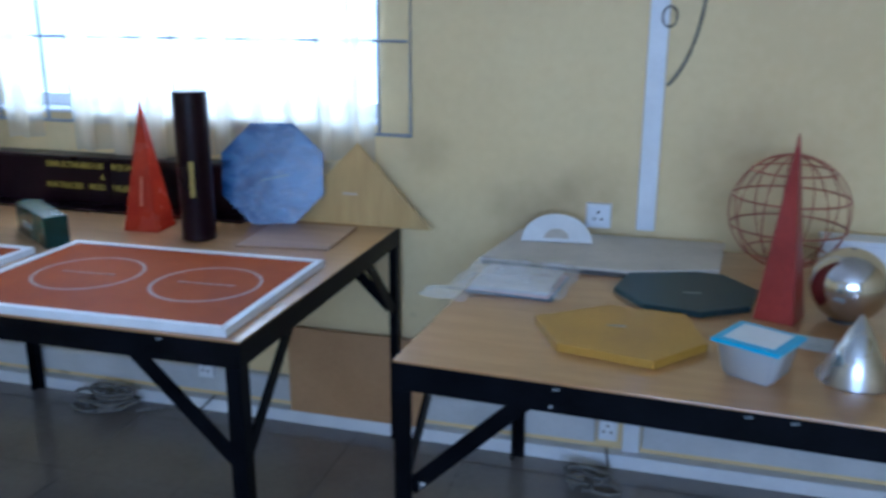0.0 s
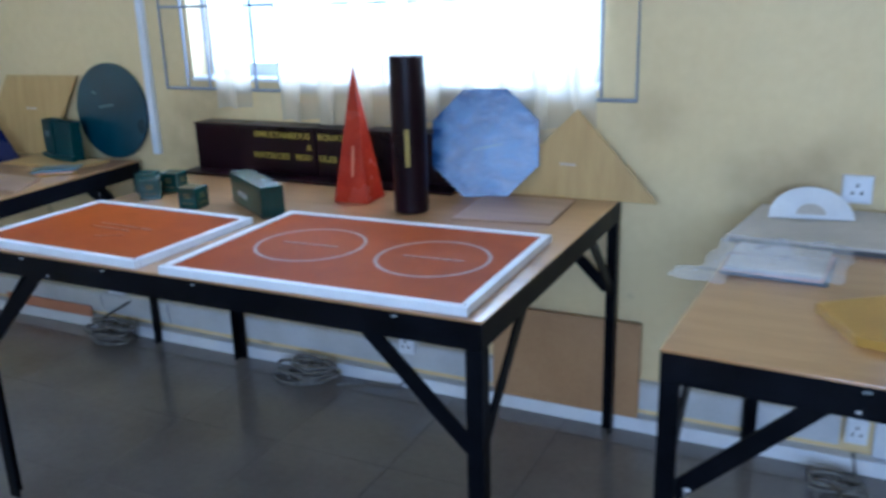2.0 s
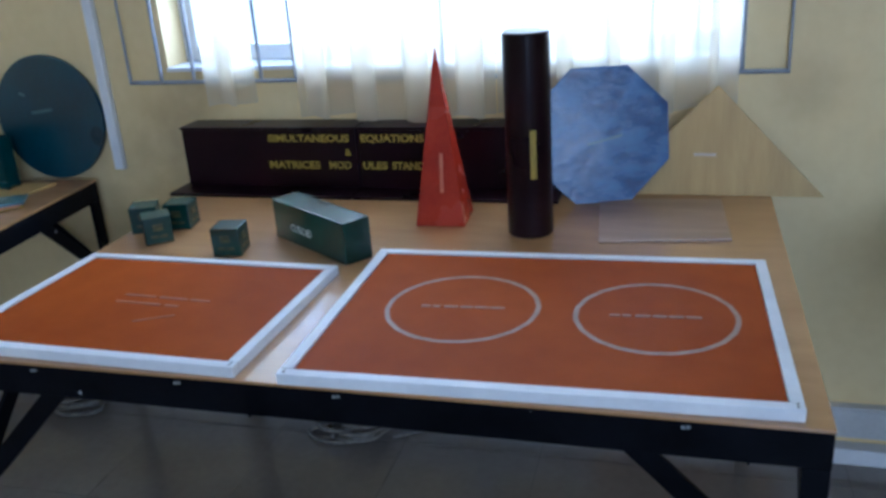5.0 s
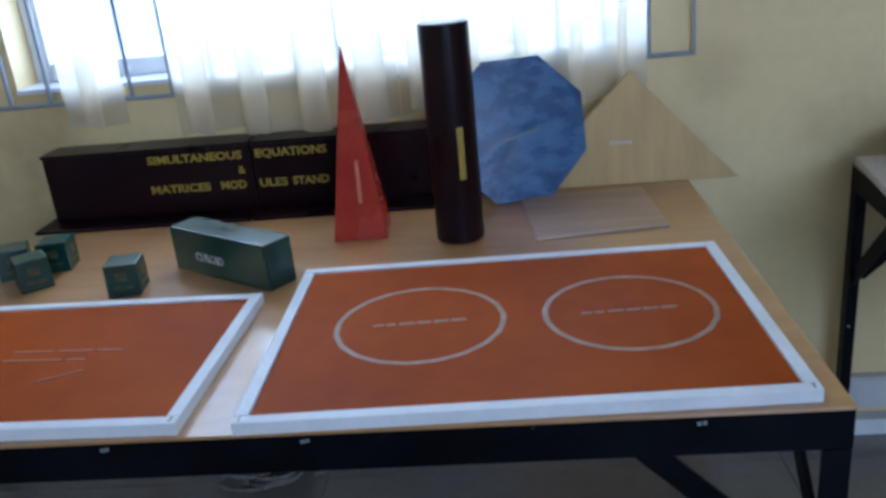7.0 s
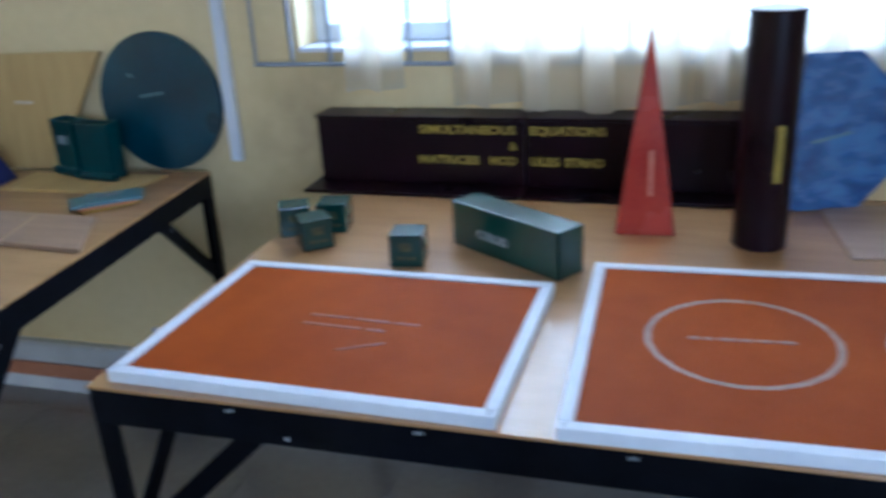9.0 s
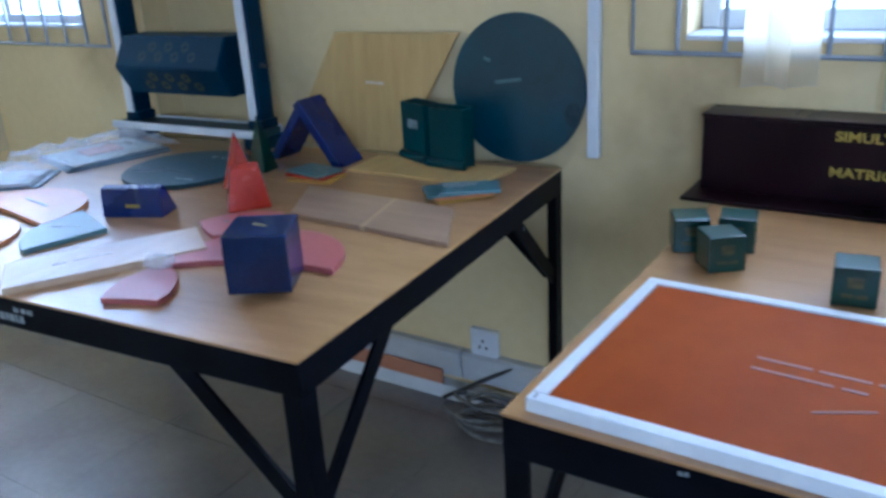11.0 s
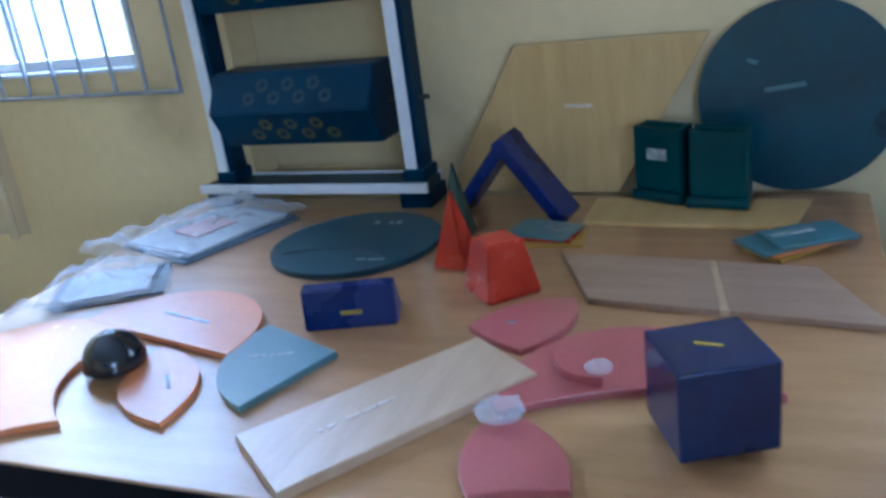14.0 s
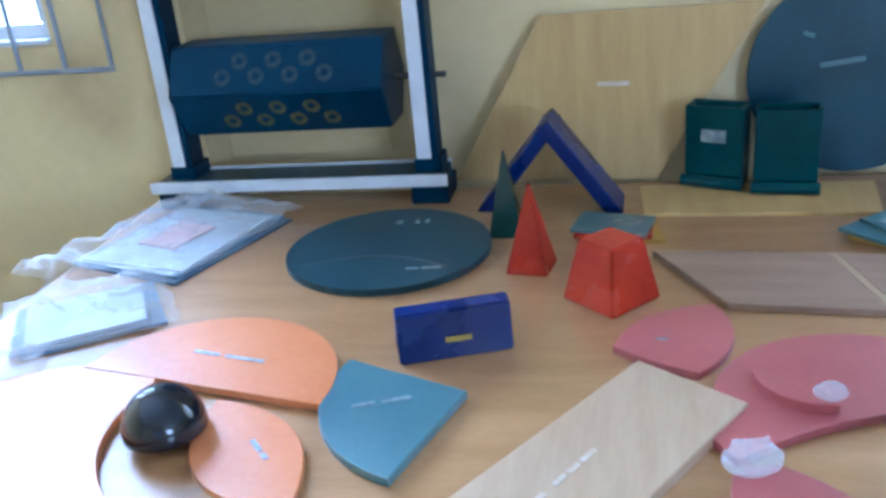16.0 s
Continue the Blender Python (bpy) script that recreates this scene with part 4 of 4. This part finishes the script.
for x, y, rz, w in ((-2.267, 1.005, -21, 0.103), (-2.157, 0.973, -5, 0.106)):
    g = thing("green_case", "dark green wooden case with a rounded foot standing upright", "case", pose(x, y, TOP + 0.0062, 0, 0, rz), "green cases")
    part("back_panel", box(-w / 2, w / 2, 0, 0.008, 0, 0.152, 0.002), CASEPAINT, g)
    part("side_panel", box(-w / 2, -w / 2 + 0.006, -0.034, -0.0005, 0.004, 0.15, 0.0015), CASEPAINT, g)
    part("side_panel", box(w / 2 - 0.006, w / 2, -0.034, -0.0005, 0.004, 0.15, 0.0015), CASEPAINT, g)
    part("front_panel", box(-w / 2, w / 2, -0.04, -0.0345, 0.0225, 0.15, 0.0015), CASEPAINT, g)
    part("front_foot", rod([(-w / 2 - 0.004, -0.043, 0.011), (w / 2 + 0.004, -0.043, 0.011)], 0.011, 10), CASEPAINT, g)
    if x < -2.2:
        part("label_tag", box(-0.022, 0.022, -0.0412, -0.0402, 0.085, 0.108), CHALK, g, "white paper tag")


def card_stack(label, cx, cy, rz, w, d, cards, seed, spread=0.028):
    s = thing("card_stack", label, "cards", pose(cx, cy, TOP, 0, 0, rz), "card stacks")
    rnd = random.Random(seed)
    z = 0.0
    for mat in cards:
        top = part("card", box(-w / 2, w / 2, -d / 2, d / 2, z, z + 0.006, 0.001), mat, s, m=pose(rnd.uniform(-spread, spread), rnd.uniform(-spread, spread) * 0.6, 0, 0, 0, rnd.uniform(-16, 16)))
        z += 0.0063
    return s, z


cs, z = card_stack("stack of yellow, red and teal painted cards", -2.425, 0.763, 4, 0.125, 0.085, (GOLD, RED, TEAL), 7)
ring = bmesh.new()
o = [ring.verts.new((0.024 * math.cos(i * math.tau / 24), 0.017 * math.sin(i * math.tau / 24), 0)) for i in range(24)]
q = [ring.verts.new((0.012 * math.cos(i * math.tau / 24), 0.008 * math.sin(i * math.tau / 24), 0)) for i in range(24)]
for i in range(24):
    ring.faces.new((o[i], o[(i + 1) % 24], q[(i + 1) % 24], q[i]))
part("painted_ring", ring, CHALK, cs, m=pose(0.0, 0.0, z + 0.0006))
cs, z = card_stack("fanned stack of yellow, orange and teal painted cards", -2.015, 0.765, 38, 0.135, 0.085, (GOLD, PEACH, TEAL, TEAL), 11)
bars([(-0.04, 0.035)], 0.014, CHALK, cs, pose(0, 0, z + 0.0006, 0, 0, -4))

# ---- things on the third table ----
gb = thing("card_board", "large grey-brown sheet of card lying on the table", "sheet", pose(0, 0, TOP))
part("sheet", slab([(0.345, 0.70), (0.735, 0.682), (0.968, 0.765), (0.99, 1.045), (0.392, 1.04)], 0, 0.018), GREYCARD, gb)
part("under_edge", slab([(0.352, 0.696), (0.735, 0.677), (0.735, 0.6815), (0.352, 0.6995)], 0, 0.012, 0), DARKCABLE, gb)
pr = thing("half_round_plate", "white half-round plate propped on the card", "plate", pose(0.522, 0.905, TOP + 0.0185, 38, 0, 8))
part("plate", slab(arc(0, 0.002, 0.102, 0, 180, 28), 0, 0.006), WHITE, pr)
part("cut_window", slab(arc(0, 0.012, 0.035, 0, 180, 16), 0.0062, 0.0068, 0), GREYCARD, pr)
film_bag("clear plastic bag holding grey and pink card sheets", 0.478, 0.54, -4, 0.24, 0.23, 33, ((BAGBOARD, 0.9), (PINKPAPER, 0.84), (PAPER, 0.8), (GREYCARD, 0.82)), 0.03)
cutout("octagon_plate", "slate green painted octagon lying flat", [(0.885 + 0.172 * math.cos(radians(12 + 45 * k)), 0.59 + 0.172 * math.sin(radians(12 + 45 * k))) for k in range(8)], SLATE, 0, 0.014, [(-0.02, 0.02)], (0.9, 0.56, 5))
cutout("hexagon_plate", "ochre yellow painted hexagonal board lying flat", [(0.566, 0.285), (0.722, 0.405), (0.887, 0.388), (0.93, 0.222), (0.829, 0.097), (0.638, 0.136)], GOLD, 0, 0.018, [(-0.02, 0.02)], (0.745, 0.27, 5))
p2 = thing("tall_pyramid", "tall slender dark red painted wooden pyramid", "pyramid", pose(1.088, 0.478, TOP, 0, 0, -22), "tall pyramids")
part("body", pyramid(0.088, 0.0, 0.415), REDDARK, p2)
tb = thing("plastic_tub", "clear plastic food tub with a blue lid", "tub", pose(1.015, 0.128, TOP, 0, 0, -28))
bm = bmesh.new()
lo = [bm.verts.new((x * 0.047, y * 0.045, 0)) for x, y in ((-1, -1), (1, -1), (1, 1), (-1, 1))]
hi = [bm.verts.new((x * 0.058, y * 0.056, 0.068)) for x, y in ((-1, -1), (1, -1), (1, 1), (-1, 1))]
bm.faces.new(lo[::-1])
for i in range(4):
    bm.faces.new((lo[i], lo[(i + 1) % 4], hi[(i + 1) % 4], hi[i]))
bmesh.ops.bevel(bm, geom=[e for e in bm.edges if e.is_manifold], offset=0.008, segments=3, affect="EDGES")
part("body", bm, TUBCLEAR, tb, "clear cloudy body", smooth=True)
part("contents", box(-0.04, 0.04, -0.038, 0.038, 0.002, 0.03, 0.01), GREYCARD, tb)
part("lid", box(-0.066, 0.066, -0.064, 0.064, 0.0685, 0.077, 0.004), BLUELID, tb, "bright blue lid")
part("lid_panel", box(-0.048, 0.048, -0.046, 0.046, 0.0775, 0.0785, 0.0), WHITE, tb, "pale sunken lid panel")
cn = thing("silver_cone", "silver sheet-metal cone standing on its base", "cone", pose(1.192, 0.158, TOP))
part("body", lathe([(0.0, 0.002), (0.066, 0.0), (0.067, 0.003), (0.003, 0.128), (0, 0.1285)], 48), SILVER, cn, smooth=True)
bl = thing("steel_ball", "polished steel ball with a small hole on top", "ball", pose(1.228, 0.50, TOP))
part("body", lathe([(0, 0)] + [(0.083 * math.sin(radians(a)), 0.083 - 0.083 * math.cos(radians(a))) for a in range(6, 175, 6)] + [(0, 0.166)], 48), CHROME, bl, smooth=True)
part("hole", lathe([(0, 0.1665), (0.008, 0.1655), (0.009, 0.163)], 16), DARKCABLE, bl)
part("rest_ring", lathe([(0.03, 0.0), (0.034, 0.0), (0.034, 0.008), (0.03, 0.008), (0.03, 0.0)], 32), DARKCABLE, bl)
wb = thing("wire_globe", "red-brown wire globe of crossing hoops", "globe", pose(1.135, 0.89, TOP + 0.156))
for k in range(6):
    part("hoop", rod([(0.152 * math.cos(a), 0, 0.152 * math.sin(a)) for a in (i * math.tau / 40 for i in range(40))], 0.002, 6, closed=True), RUSTWIRE, wb, m=pose(0, 0, 0, 0, 0, 30 * k))
for z in (-0.11, -0.04, 0.04, 0.11):
    r = math.sqrt(0.152 ** 2 - z * z)
    part("hoop", rod([(r * math.cos(a), r * math.sin(a), z) for a in (i * math.tau / 36 for i in range(36))], 0.0025, 6, closed=True), RUSTWIRE, wb)
pb = thing("paper_box", "long low white paper-covered box by the wall", "box", pose(1.24, 1.0, TOP, 0, 0, -3))
part("body", box(0, 0.26, -0.05, 0.03, 0, 0.062, 0.003), WHITE, pb)
part("lid", box(-0.003, 0.263, -0.053, 0.033, 0.0625, 0.075, 0.002), WHITE, pb)
solid("paper_slip", slab([(1.09, 0.30), (1.17, 0.28), (1.19, 0.36), (1.10, 0.38)], TOP, TOP + 0.001, 0), PAPER, "loose slip of grey paper lying flat", "paper")

# ---- on the floor by the wall ----
cd = thing("cardboard_sheet", "brown cardboard sheet leaning on the wall behind the table", "cardboard", pose(-0.17, 1.0615, 0.0475, 90, 0, 0))
part("sheet", box(-0.25, 0.243, 0, 0.318, 0, 0.006, 0.001), CARDBOARD, cd)
part("fold", box(-0.249, 0.242, 0.012, 0.02, 0.0062, 0.0072), CARDBOARD, cd)
solid("terracotta_strip", box(-2.83, -2.30, YN - 0.044, YN - 0.037, 0.0475, 0.096, 0.002), TERRACOTTA, "terracotta coloured board standing on the skirting", "board")


def cable_heap(label, cx, cy, r, loops, seed, mat):
    rnd = random.Random(seed)
    h = thing("cable_heap", label, "cable", pose(cx, cy, 0), "cable heaps")
    for k in range(loops):
        a0, rr = rnd.uniform(0, 6.3), r * rnd.uniform(0.35, 1.0)
        ox, oy = rnd.uniform(-r, r) * 0.6, rnd.uniform(-r, r) * 0.3
        z = 0.007 + 0.011 * k
        tilt = rnd.uniform(-0.35, 0.35)
        pts = [(ox + rr * math.cos(a0 + i * 0.26) * (1 + 0.15 * math.sin(i * 0.7)), oy + 0.6 * rr * math.sin(a0 + i * 0.26), max(0.0065, z + tilt * rr * 0.4 * math.sin(i * 0.26))) for i in range(22)]
        part("loop", rod(pts, 0.0065, 6), mat, h, smooth=True)
    return h


cable_heap("tangled heap of grey cable on the floor", -2.1, 0.965, 0.1, 8, 51, ROPE)
cable_heap("tangled heap of grey cable on the floor", -1.12, 0.955, 0.1, 8, 57, ROPE)
cable_heap("small coil of grey cable on the floor", 0.665, 0.905, 0.08, 5, 63, ROPE)
for pts in ([(-1.0, 0.97), (-0.9, 1.03), (-0.78, 1.05), (-0.72, 1.045)], [(0.68, 0.96), (0.69, 1.02), (0.7, 1.05), (0.69, 1.055)]):
    bm = rod([(x, y, 0.006 + (0.06 if i > 2 else 0.0) * i / 3) for i, (x, y) in enumerate(pts)], 0.005, 6)
    solid("floor_cable", bm, ROPE, "thin grey cable running to the wall socket", "cable")
bm = rod([(-2.06 - 0.02 * k, YN - 0.03 - 0.004 * k, 0.155 - 0.012 * k) for k in range(12)], 0.006, 6)
solid("floor_cable", bm, DARKCABLE, "dark cable hanging from the wall socket", "cable")

# ---- floor tiles ----
STEP = 0.40
tile_mesh = bpy.data.meshes.new("tile")
bm = box(-STEP / 2 + 0.001, STEP / 2 - 0.001, -STEP / 2 + 0.001, STEP / 2 - 0.001, -0.0039, 0.0)
bm.to_mesh(tile_mesh)
bm.free()
tile_mesh.materials.append(TILE)
for i in range(-5, 17):
    for j in range(13):
        tile = new("tile", tile_mesh)
        tile.parent = floor
        tile.location = (-3.36 + STEP * (i + 0.5), 0.96 - STEP * (j + 0.5) + 0.0, 0)
for i in range(-5, 17):
    tile = new("tile", tile_mesh)
    tile.parent = floor
    tile.location = (-3.36 + STEP * (i + 0.5), 0.96 + STEP * 0.5, 0)
